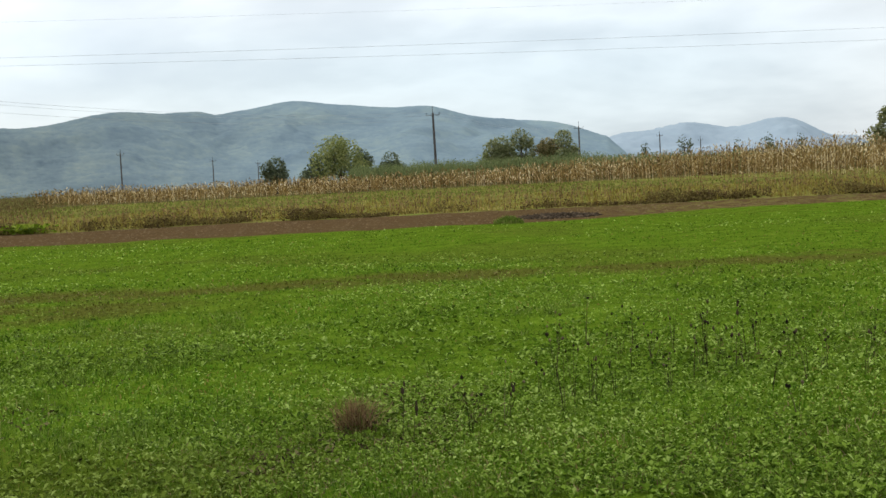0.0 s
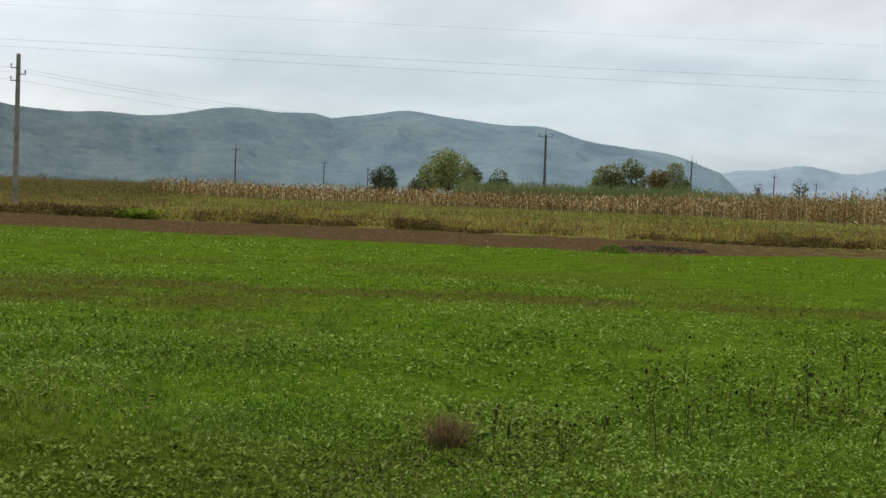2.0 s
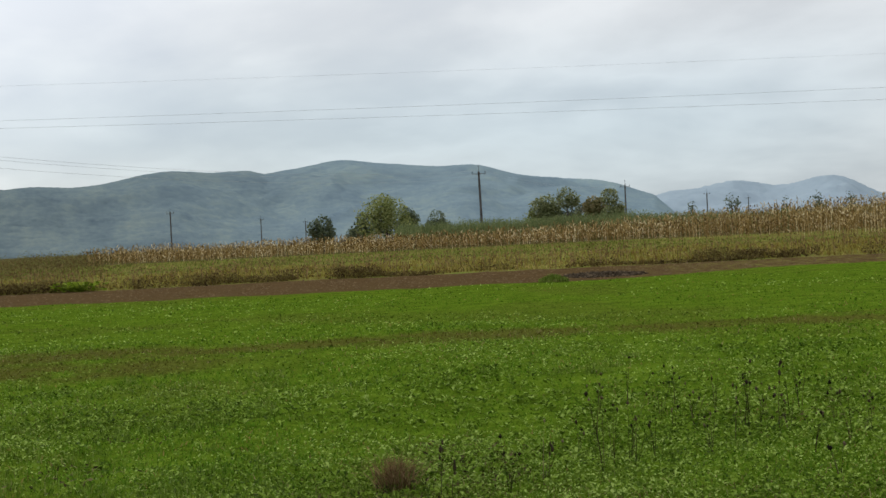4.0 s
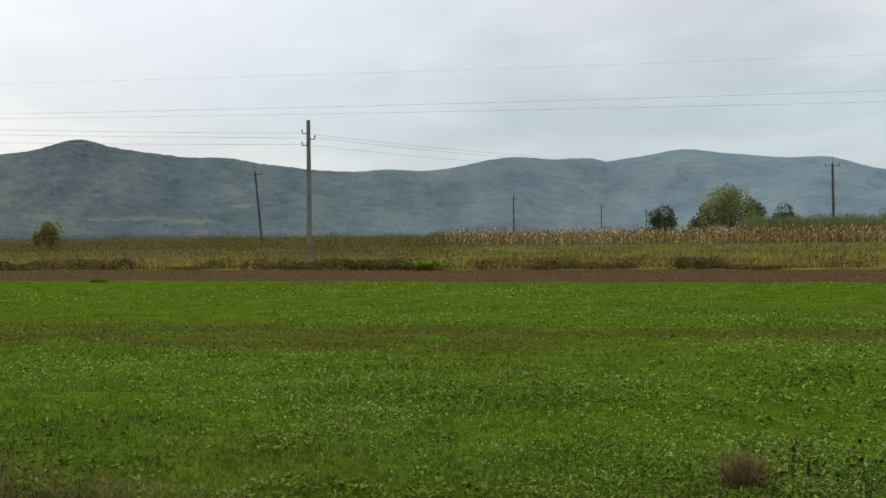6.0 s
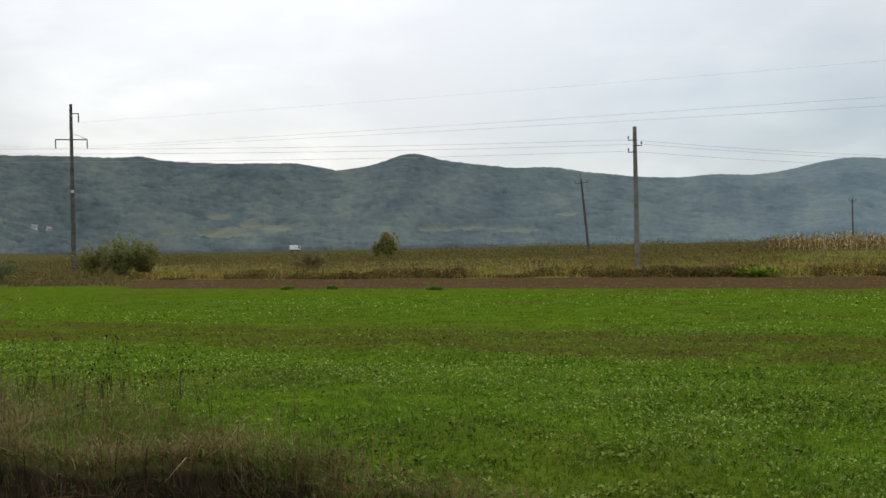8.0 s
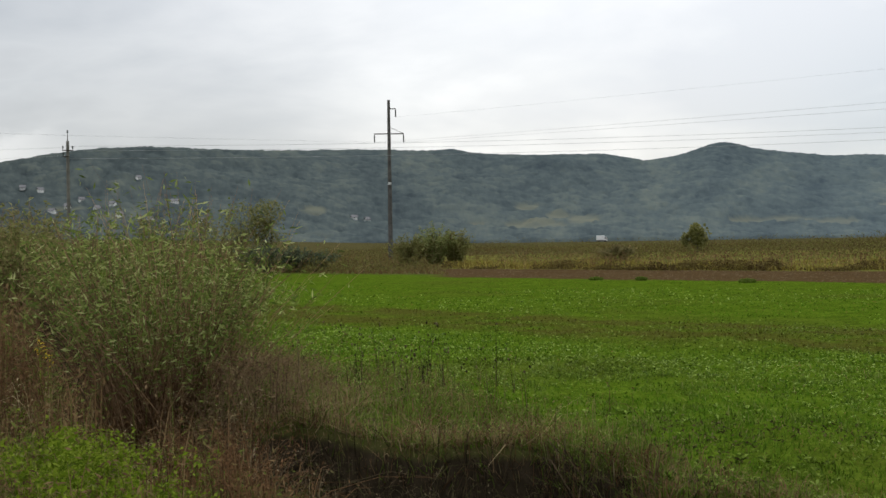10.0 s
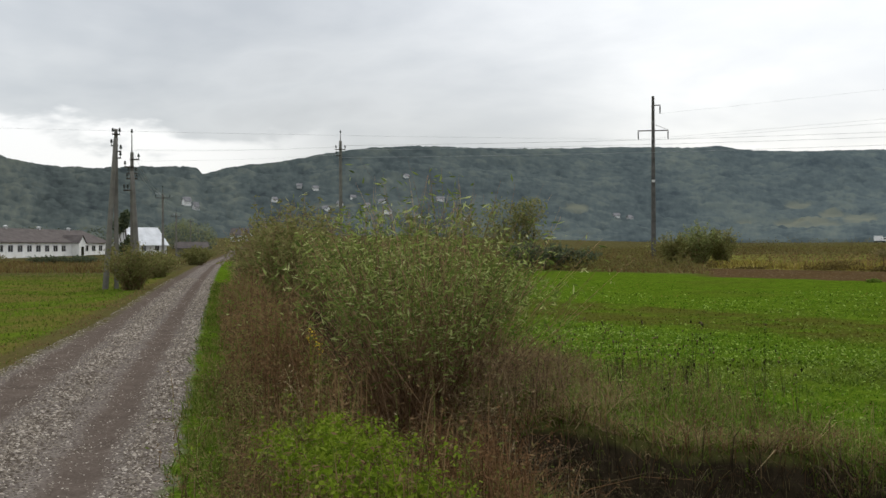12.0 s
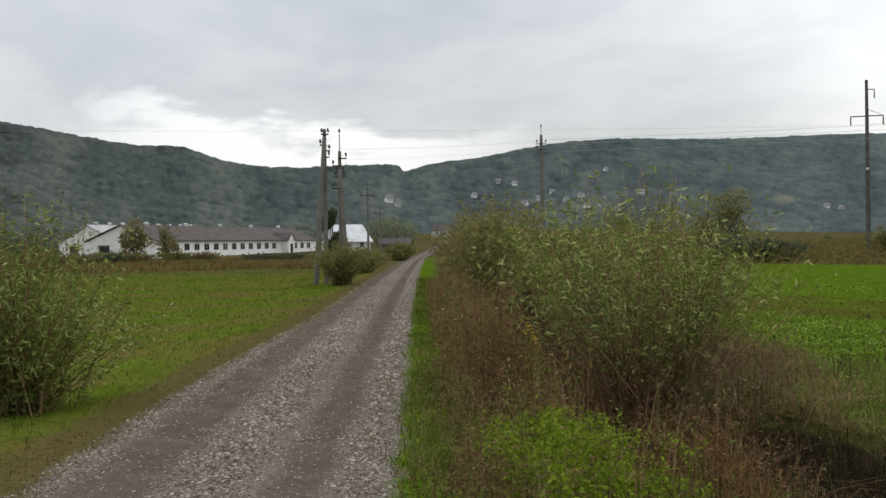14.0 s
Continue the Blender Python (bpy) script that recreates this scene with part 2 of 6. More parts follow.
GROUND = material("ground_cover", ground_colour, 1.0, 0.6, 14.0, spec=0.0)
GRASS = leafy("grass_blades", [(0.0, (0.030, 0.066, 0.005)), (0.35, (0.064, 0.146, 0.009)), (0.7, (0.106, 0.212, 0.015)), (0.93, (0.15, 0.25, 0.028)), (1.0, (0.25, 0.19, 0.06))], rough=0.9, spec=0.0, worn=True)
CLOVER = leafy("broad_leaves", [(0.0, (0.034, 0.060, 0.005)), (0.35, (0.111, 0.182, 0.013)), (0.72, (0.204, 0.302, 0.034)), (1.0, (0.36, 0.46, 0.12))], rough=0.75, spec=0.10, worn=True)
WORN_GRASS = leafy("dry_grass", [(0.0, (0.105, 0.070, 0.032)), (0.4, (0.225, 0.158, 0.074)), (0.75, (0.360, 0.272, 0.140)), (0.9, (0.170, 0.195, 0.045)), (1.0, (0.22, 0.25, 0.06))])
RUSSET = leafy("russet_weeds", [(0.0, (0.085, 0.050, 0.026)), (0.4, (0.190, 0.115, 0.055)), (0.7, (0.280, 0.190, 0.095)), (0.85, (0.130, 0.150, 0.035)), (1.0, (0.170, 0.200, 0.045))])
NETTLE = leafy("fresh_green_weeds", [(0.0, (0.070, 0.112, 0.008)), (0.5, (0.155, 0.225, 0.014)), (1.0, (0.280, 0.340, 0.045))])
DARK_STALKS = leafy("dark_stalks", [(0.0, (0.014, 0.011, 0.008)), (0.5, (0.042, 0.031, 0.021)), (0.8, (0.110, 0.080, 0.050)), (1.0, (0.24, 0.18, 0.12))], patch=0.1)
CORN = leafy("ripe_maize", [(0.0, (0.066, 0.040, 0.015)), (0.42, (0.195, 0.128, 0.042)), (0.8, (0.395, 0.280, 0.112)), (1.0, (0.78, 0.68, 0.44))], patch=0.12, patch_scale=0.08)
STUBBLE = leafy("rank_weeds", [(0.0, (0.095, 0.055, 0.018)), (0.35, (0.225, 0.168, 0.040)), (0.7, (0.225, 0.218, 0.036)), (1.0, (0.400, 0.310, 0.110))], patch=0.2, patch_scale=0.12)
REED = leafy("reeds", [(0.0, (0.090, 0.056, 0.024)), (0.45, (0.165, 0.112, 0.042)), (0.8, (0.150, 0.145, 0.040)), (1.0, (0.230, 0.175, 0.085))], patch=0.3, patch_scale=0.06)
OSIER = leafy("osier_shoots", [(0.0, (0.085, 0.106, 0.045)), (0.5, (0.142, 0.176, 0.068)), (1.0, (0.205, 0.232, 0.095))], patch=0.15, patch_scale=0.1)
WILLOW_LEAF = leafy("willow_leaves", [(0.0, (0.062, 0.088, 0.020)), (0.45, (0.148, 0.196, 0.042)), (0.8, (0.260, 0.315, 0.085)), (1.0, (0.48, 0.50, 0.22))], patch=0.12, patch_scale=0.8, through_light=0.45)
WILLOW_STEM = leafy("willow_stems", [(0.0, (0.100, 0.058, 0.034)), (0.6, (0.225, 0.132, 0.072)), (1.0, (0.370, 0.240, 0.135))], through_light=0.0)
# distant tree leaves, tints greyed and lightened to carry the haze
TREE_LEAF = leafy("tree_leaves", [(0.0, (0.110, 0.130, 0.062)), (0.5, (0.195, 0.220, 0.100)), (1.0, (0.290, 0.290, 0.135))], patch=0.15, patch_scale=0.4)
YELLOW_LEAF = leafy("turning_leaves", [(0.0, (0.120, 0.148, 0.050)), (0.5, (0.220, 0.250, 0.085)), (1.0, (0.320, 0.325, 0.118))], patch=0.15, patch_scale=0.4)
OLIVE_LEAF = leafy("olive_leaves", [(0.0, (0.105, 0.108, 0.036)), (0.5, (0.185, 0.185, 0.060)), (1.0, (0.270, 0.260, 0.100))], patch=0.1, patch_scale=0.8)
# dark foliage, also greyed in its tints for haze
DARK_LEAF = leafy("dark_leaves", [(0.0, (0.060, 0.080, 0.052)), (0.5, (0.112, 0.138, 0.080)), (1.0, (0.180, 0.195, 0.100))], patch=0.15, patch_scale=0.4)
RUST_LEAF = leafy("rust_leaves", [(0.0, (0.115, 0.108, 0.050)), (0.5, (0.205, 0.190, 0.080)), (1.0, (0.290, 0.215, 0.105))], patch=0.15, patch_scale=0.4)
BARK = material("bark", noisy((0.3, (0.035, 0.027, 0.020)), (0.7, (0.10, 0.08, 0.06)), scale=6.0), 0.95, 0.5, 30.0)
CONCRETE = material("weathered_concrete", noisy((0.3, (0.10, 0.094, 0.082)), (0.7, (0.22, 0.205, 0.18)), scale=1.5), 0.9, 0.3, 40.0)
CONCRETE_DARK = material("dark_concrete", noisy((0.3, (0.055, 0.053, 0.05)), (0.7, (0.13, 0.125, 0.115)), scale=1.5), 0.9, 0.3, 40.0)
TIMBER = material("grey_timber", noisy((0.3, (0.045, 0.042, 0.040)), (0.7, (0.12, 0.11, 0.10)), scale=2.0), 0.9, 0.4, 40.0)
STEEL = material("rusty_steel", noisy((0.3, (0.03, 0.028, 0.026)), (0.7, (0.10, 0.075, 0.055)), scale=9.0), 0.7, 0.2, 60.0, metal=0.4)
GLASS_INS = material("dark_insulator", noisy((0.3, (0.02, 0.025, 0.022)), (0.7, (0.06, 0.065, 0.055)), scale=9.0), 0.25)
WIRE = material("cable", (0.33, 0.335, 0.345), 0.6, metal=0.3)
PLASTER = material("whitewash", noisy((0.25, (0.55, 0.53, 0.48)), (0.42, (0.78, 0.77, 0.74)), (0.7, (0.86, 0.85, 0.83)), scale=0.7), 0.9, 0.2, 20.0)
ROOF = material("old_slate", noisy((0.3, (0.085, 0.074, 0.070)), (0.7, (0.150, 0.132, 0.124)), scale=0.8), 1.0, 0.4, 6.0, spec=0.0)
ROOF_GREY = material("grey_sheet_roof", noisy((0.3, (0.30, 0.30, 0.30)), (0.7, (0.44, 0.44, 0.44)), scale=0.6), 0.7)
ROOF_PALE = material("pale_sheet_roof", noisy((0.3, (0.50, 0.51, 0.52)), (0.7, (0.72, 0.73, 0.75)), scale=0.6), 0.6)
DARK_GLASS = material("window_glass", (0.015, 0.016, 0.018), 0.12, spec=0.5)
TIN = material("ventilator_tin", noisy((0.3, (0.45, 0.45, 0.44)), (0.7, (0.68, 0.68, 0.67)), scale=2.0), 0.6)
# whitewash dulled in its colour for distant haze and the store's shaded wall
PLASTER_DULL = material("dulled_plaster", noisy((0.3, (0.48, 0.48, 0.47)), (0.7, (0.66, 0.66, 0.65)), scale=0.4), 0.9)
ROOF_DULL = material("dull_roof", noisy((0.3, (0.15, 0.15, 0.16)), (0.7, (0.30, 0.29, 0.29)), scale=0.4), 0.9)
WHITE_PAINT = material("white_paint", (0.82, 0.82, 0.82), 0.5)
RUBBER = material("rubber", (0.02, 0.02, 0.02), 0.9)
STONE = leafy("gravel_stones", [(0.0, (0.070, 0.055, 0.042)), (0.40, (0.125, 0.103, 0.082)), (0.75, (0.235, 0.200, 0.162)), (1.0, (0.43, 0.38, 0.32))], patch=0.08, through_light=0.0, rough=0.9)
CLOD = leafy("soil_clods", [(0.0, (0.070, 0.045, 0.021)), (0.6, (0.102, 0.068, 0.032)), (1.0, (0.145, 0.102, 0.055))], through_light=0.0, rough=0.95)
FLOWER = leafy("yellow_flowers", [(0.0, (0.65, 0.42, 0.02)), (1.0, (0.85, 0.62, 0.05))], through_light=0.2)


# ---------------------------------------------------------------- meshes
rng = np.random.default_rng(7)


def fbm(x, y, scale=1.0, octaves=4, seed=0):
    """Value noise in numpy, about -1 to 1."""
    x, y = np.asarray(x, float) * scale, np.asarray(y, float) * scale
    total, amp, norm = 0.0, 1.0, 0.0
    for o in range(octaves):
        ix, iy = np.floor(x).astype(np.int64), np.floor(y).astype(np.int64)
        fx, fy = x - ix, y - iy
        fx, fy = fx * fx * (3 - 2 * fx), fy * fy * (3 - 2 * fy)

        def corner(a, b):
            h = (a * 374761393 + b * 668265263 + (seed + o) * 1442695041) & 0x7FFFFFFF
            h = ((h ^ (h >> 13)) * 1274126177) & 0x7FFFFFFF
            return ((h ^ (h >> 16)) & 0xFFFF) / 32767.5 - 1

        total = total + amp * ((corner(ix, iy) * (1 - fx) + corner(ix + 1, iy) * fx) * (1 - fy) + (corner(ix, iy + 1) * (1 - fx) + corner(ix + 1, iy + 1) * fx) * fy)
        norm += amp
        amp *= 0.5
        x, y = x * 2.03 + 17.1, y * 2.03 + 9.7
    return total / norm


def smooth(v, lo, hi):
    t = np.clip((np.asarray(v, float) - lo) / (hi - lo), 0, 1)
    return t * t * (3 - 2 * t)


def polar(az, d):
    """The place at az degrees to the left of +y, d metres off."""
    return -np.sin(np.radians(az)) * d, np.cos(np.radians(az)) * d


def sn(x, y):
    s = x * E_DIR[0] + y * E_DIR[1]
    return s, x * N_DIR[0] + y * N_DIR[1] - 0.00007 * s * s


def from_sn(s, n):
    n = n + 0.00007 * s * s
    return s * E_DIR[0] + n * N_DIR[0], s * E_DIR[1] + n * N_DIR[1]


def pit(x, y, s, n):
    """How far a place lies in the washed-out end of the ditch, 0 to 1."""
    lip = 11.5 - 1.5 * smooth(n, 3.2, 4.0) - 0.25 * np.maximum(n - 4.0, 0) + 0.65 * fbm(x, y, 1.0, 3, 14)
    return smooth(lip - s, 0.0, 0.28) * smooth(n + 0.5 * fbm(x, y, 0.9, 3, 15), 1.9, 2.7) * (1 - smooth(n + 0.45 * fbm(x, y, 1.1, 3, 16), 4.6, 5.05)) * smooth(s + 1.6 * fbm(x, y, 0.8, 3, 17) - 0.9 * np.abs(n - 3.6), 3.4, 5.0)


def ground_z(x, y):
    x, y = np.asarray(x, float), np.asarray(y, float)
    s, n = sn(x, y)
    r = np.hypot(x, y)
    right = smooth(y - 0.25 * np.abs(np.minimum(x, 0)), 40, 100)            # the land swells beyond the ploughed strip
    z = 1.15 * right * smooth(y, 48, 108)
    z = z + (2.0 + 5.0 * smooth(np.degrees(np.arctan2(-x, y)), 46, 68)) * smooth(r, 200, 640)      # the valley floor climbs towards the village
    far = 1 - smooth(r, 60, 140)
    z = z + far * (0.05 * fbm(x, y, 0.22, 3, 3) + 0.025 * fbm(x, y, 1.1, 3, 5)) * smooth(np.abs(n + 1.9), 1.6, 2.6)
    cut = smooth(n + 0.25 * fbm(x, y, 0.8, 3, 18), 0.9, 1.5) * (1 - smooth(n, 2.3, 3.1)) * smooth(s, 9, 11.5) * (1 - smooth(s, 90, 130))
    z = z - np.maximum(0.80 * cut, 0.85 * pit(x, y, s, n))
    road = smooth(n, -3.9, -3.0) * (1 - smooth(n, -0.6, 0.4)) * (1 - smooth(s, 140, 200))
    z = z + road * (0.03 - 0.045 * (np.exp(-((n + 2.5) / 0.33) ** 2) + np.exp(-((n + 1.12) / 0.30) ** 2)) + 0.012 * fbm(x, y, 2.2, 3, 8) * (r < 60))
    z = z - 0.10 * smooth(-n, 4.0, 7.0) * (1 - smooth(r, 60, 120))
    return z


def mesh_data(name, verts, faces, mat):
    """faces: a list of (k, m) index arrays, one for each number of corners."""
    me = bpy.data.meshes.new(name)
    verts = np.asarray(verts, np.float32).reshape(-1, 3)
    me.vertices.add(len(verts))
    me.vertices.foreach_set("co", verts.ravel())
    sizes = np.concatenate([np.full(len(f), f.shape[1]) for f in faces if len(f)])
    loops = np.concatenate([np.asarray(f).ravel() for f in faces if len(f)])
    me.loops.add(len(loops))
    me.loops.foreach_set("vertex_index", loops.astype(np.int32))
    me.polygons.add(len(sizes))
    me.polygons.foreach_set("loop_start", np.r_[0, np.cumsum(sizes)[:-1]].astype(np.int32))
    me.polygons.foreach_set("loop_total", sizes.astype(np.int32))
    me.update(calc_edges=True)
    me.materials.append(mat)
    return me


def thing(name, at, label, category, group="", kind=""):
    ob = new(name)
    ob.empty_display_size = 0.2
    ob.location = at
    return tagged(ob, label, category, group, kind)


def part(name, mesh, parent, label="", at=None):
    ob = new(name, mesh)
    ob.parent = parent
    if at is not None:
        ob.location = at
    if label:
        tagged(ob, label)
    return ob


def stuff(name, mesh, label, category):
    return tagged(new(name, mesh), label, category, kind="stuff")


def bm_mesh(name, bm, mat):
    me = bpy.data.meshes.new(name)
    bmesh.ops.recalc_face_normals(bm, faces=bm.faces)
    bm.to_mesh(me)
    bm.free()
    me.materials.append(mat)
    return me


def blades(base, height, width, lean=0.35, tip=0.0):
    """Tapered, bending blades: vertices and faces. base (N, 3); the others (N,)."""
    n = len(base)
    yaw, turn = rng.uniform(0, 2 * np.pi, n), rng.uniform(0, 2 * np.pi, n)
    bend = np.abs(rng.normal(0, lean, n)) * height
    side = np.stack([np.cos(yaw), np.sin(yaw), np.zeros(n)], 1) * (width / 2)[:, None]
    over = np.stack([np.cos(turn), np.sin(turn), np.zeros(n)], 1) * bend[:, None]
    up = np.zeros((n, 3))
    up[:, 2] = height
    mid = base + up * 0.6 + over * 0.35
    top = base + up * (1 - 0.25 * np.minimum(bend / height, 1))[:, None] + over
    v = np.stack([base - side, base + side, mid + side * 0.8, mid - side * 0.8, top], 1).reshape(-1, 3)
    k = np.arange(n)[:, None] * 5
    return v, [k + np.array([0, 1, 2, 3]), k + np.array([3, 2, 4])]


def leaves(centre, length, width, droop=0.3, flat=False):
    """Lozenge leaves, folded a little along the midrib."""
    n = len(centre)
    yaw = rng.uniform(0, 2 * np.pi, n)
    pitch = rng.normal(-droop, 0.5, n)
    roll = rng.uniform(-0.6, 0.6, n) if flat else rng.uniform(-1.4, 1.4, n)
    along = np.stack([np.cos(yaw) * np.cos(pitch), np.sin(yaw) * np.cos(pitch), np.sin(pitch)], 1)
    flatside = np.stack([-np.sin(yaw), np.cos(yaw), np.zeros(n)], 1)
    nor = np.cross(along, flatside)
    side = flatside * np.cos(roll)[:, None] + nor * np.sin(roll)[:, None]
    a, s = along * (length / 2)[:, None], side * (width / 2)[:, None]
    v = np.stack([centre - a, centre + s - a * 0.1, centre + a, centre - s - a * 0.1], 1).reshape(-1, 3)
    k = np.arange(n)[:, None] * 4
    return v, [k + np.array([0, 1, 2, 3])]


def merged(pairs):
    """Joins (vertices, faces) pairs."""
    vs, by, off = [], {}, 0
    for v, fs in pairs:
        for f in fs:
            if len(f):
                by.setdefault(f.shape[1], []).append(f + off)
        vs.append(v)
        off += len(v)
    return np.concatenate(vs), [np.concatenate(f) for f in by.values()]


def tubes(paths, radii, sides=5):
    """Tapered tubes along paths (N, K, 3) with radii (N, K)."""
    n, k, _ = paths.shape
    way = np.gradient(paths, axis=1)
    way /= np.linalg.norm(way, axis=2, keepdims=True) + 1e-9
    ref = np.where(np.abs(way[..., 2:3]) > 0.9, np.array([1.0, 0, 0]), np.array([0, 0, 1.0]))
    a = np.cross(way, ref)
    a /= np.linalg.norm(a, axis=2, keepdims=True) + 1e-9
    b = np.cross(way, a)
    ang = np.linspace(0, 2 * np.pi, sides, endpoint=False)
    ring = a[:, :, None] * np.cos(ang)[:, None] + b[:, :, None] * np.sin(ang)[:, None]
    v = paths[:, :, None] + ring * radii[:, :, None, None]
    idx = np.arange(n * k * sides).reshape(n, k, sides)
    nxt = np.roll(idx, -1, 2)
    f = np.stack([idx[:, :-1], nxt[:, :-1], nxt[:, 1:], idx[:, 1:]], -1).reshape(-1, 4)
    caps = idx[:, -1].reshape(-1, sides)
    return v.reshape(-1, 3), [f, caps] if sides != 4 else [np.concatenate([f, caps])]


def box(bm, x0, y0, z0, x1, y1, z1, bevel=0.0):
    m = bmesh.ops.create_cube(bm, size=1.0)
    for v in m["verts"]:
        v.co = Vector(((x0 + x1) / 2 + v.co.x * (x1 - x0), (y0 + y1) / 2 + v.co.y * (y1 - y0), (z0 + z1) / 2 + v.co.z * (z1 - z0)))
    if bevel:
        edges = {e for v in m["verts"] for e in v.link_edges}
        bmesh.ops.bevel(bm, geom=list(edges), offset=bevel, segments=1, affect="EDGES")


# ---------------------------------------------------------------- ground
def build_ground():
    az = np.r_[np.linspace(-32, 102, 336), np.linspace(102, 328, 60)[1:-1]]
    r = np.r_[0.4, np.geomspace(1.0, 5.8, 26), np.linspace(6.0, 16.0, 120), np.geomspace(16.3, 4800, 230)]
    A, R = np.meshgrid(az, r)
    x, y = polar(A, R)
    z = ground_z(x, y)
    rows, cols = A.shape
    v = np.stack([x, y, z], -1).reshape(-1, 3)
    idx = np.arange(rows * cols).reshape(rows, cols)
    nxt = np.roll(idx, -1, 1)
    f = np.stack([idx[:-1], idx[1:], nxt[1:], nxt[:-1]], -1).reshape(-1, 4)
    v = np.concatenate([v, [[0, 0, float(ground_z(0, 0))]]])
    fan = np.stack([idx[0], nxt[0], np.full(cols, len(v) - 1)], -1)
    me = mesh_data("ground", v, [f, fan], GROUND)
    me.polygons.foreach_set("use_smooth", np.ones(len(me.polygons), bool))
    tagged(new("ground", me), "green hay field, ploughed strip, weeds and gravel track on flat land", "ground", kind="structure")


build_ground()


# ---------------------------------------------------------------- hills
HILLS = [
    # span, distance of crest, least height, swells (middle, half width, height), all in degrees but the distance
    ((-8.3, 10.5), 2.61, [(-8.9, 2.3, -0.97), (0.3, 1.5, 0.33), (6.9, 1.2, 0.16), (6.5, 7.3, 1.37)]),
    ((10.3, 27), 3.22, [(11.2, 1.5, 0.44), (14.8, 2.8, 0.68), (20.9, 1.2, 0.13), (32.7, 5.4, 1.25)]),
    ((26, 40.5), 3.48, [(28.6, 1.3, 0.23), (34.8, 5.4, 0.84), (35.4, 1.3, 0.41), (40.6, 1.0, 0.30)]),
    ((40.8, 72.5), 2.99, [(39.0, 5.6, 0.79), (48.2, 0.8, 0.15), (52.0, 11.1, 1.71), (64.9, 6.7, 1.33), (71.0, 1.6, 0.24)]),
    ((72.6, 112), 3.85, [(72.2, 0.5, -0.76), (79.1, 3.8, -0.30), (83.1, 1.5, 0.36), (96.7, 11.5, 2.61)]),
]
FAR_HILL = ((-22, -8.3), 0.1, [(-19.4, 0.9, 0.6), (-16.2, 2.5, 1.95), (-11.7, 2.5, 1.93), (-8.4, 1.8, 1.3)])
# the range bends towards the village: distance of its foot and its crest by bearing
BEND = (-10, 10, 18, 33, 50, 68, 78, 106)
FOOT = (1000, 950, 830, 700, 620, 540, 480, 470)
CREST = (2050, 1950, 1720, 1500, 1300, 1090, 960, 930)


def crest_of(az, span, base, swells):
    """Height of a crest in degrees; it falls away beyond its span."""
    a = np.clip(az, *span)
    over = np.maximum(0, np.maximum(span[0] - az, az - span[1]))
    return base + sum(h * np.exp(-((a - c) / wd) ** 2) for c, wd, h in swells) - 0.14 * over - 0.03 * over ** 2


def crest(az):
    return np.max([crest_of(az, *h) for h in HILLS], axis=0) - 0.8 * np.clip(-8.1 - az, 0, 3)


def feet(az):
    return np.interp(az, BEND, FOOT), np.interp(az, BEND, CREST)


def slope_z(az, r, el, r0, r1, tall=4.0):
    """Bare ground of a hillside: a swelling slope cut by spurs and hollows that run down it."""
    u = np.clip((r - r0) / (r1 - r0), 0, 1)
    x, y = polar(az, r)
    top = np.tan(np.radians(np.maximum(el, 0.1))) * r1 + 1.8 - tall
    along = np.radians(az) * (r0 + r1) * 0.5 + 90 * fbm(x, y, 0.0035, 2, 90)
    down = u * (r1 - r0) * 0.30
    spur = 0.35 + 1.25 * fbm(along, down, 0.0062, 2, 21)
    rib = 0.3 + 1.1 * fbm(along + 40 * fbm(x, y, 0.008, 2, 92), down * 1.6, 0.018, 2, 31)
    z = 2.5 + (top - 2.5) * (smooth(u, -0.18, 1.04) - 0.05) / 0.95
    cut = np.sin(np.pi * np.clip(u, 0, 1)) ** 0.8
    z = z + (top - 2.5) * cut * (0.20 * (spur - 0.35) + 0.085 * (rib - 0.3))
    return np.minimum(z, np.tan(np.radians(el)) * r + 1.8 - tall + 3.0 * (1 - u))


def range_z(az, r):
    r0, r1 = feet(az)
    return slope_z(az, r, crest(az), r0, r1)


def crowns(x, y, size, seed):
    """Rounded tree crowns, one to a cell: how high the canopy stands (0 to 1) and each tree's own number."""
    gx, gy = x / size, y / size
    ix, iy = np.floor(gx).astype(np.int64), np.floor(gy).astype(np.int64)
    best, own = np.full(x.shape, 0.0), np.full(x.shape, 0.5)
    for dx in (-1, 0, 1):
        for dy in (-1, 0, 1):
            a, b = ix + dx, iy + dy
            h = (a * 374761393 + b * 668265263 + seed * 1442695041) & 0x7FFFFFFF
            h = ((h ^ (h >> 13)) * 1274126177) & 0x7FFFFFFF
            h = h ^ (h >> 16)
            r1, r2, r3, r4 = (h & 255) / 255, ((h >> 8) & 255) / 255, ((h >> 16) & 255) / 255, ((h >> 5) & 255) / 255
            d2 = ((a + 0.15 + 0.7 * r1 - gx) ** 2 + (b + 0.15 + 0.7 * r2 - gy) ** 2) / (0.55 + 0.5 * r3) ** 2
            q = np.sqrt(np.maximum(0, 1 - d2)) * (0.62 + 0.38 * r4)
            own = np.where(q > best, r3 * 0.6 + r4 * 0.4, own)
            best = np.maximum(best, q)
    return best, own


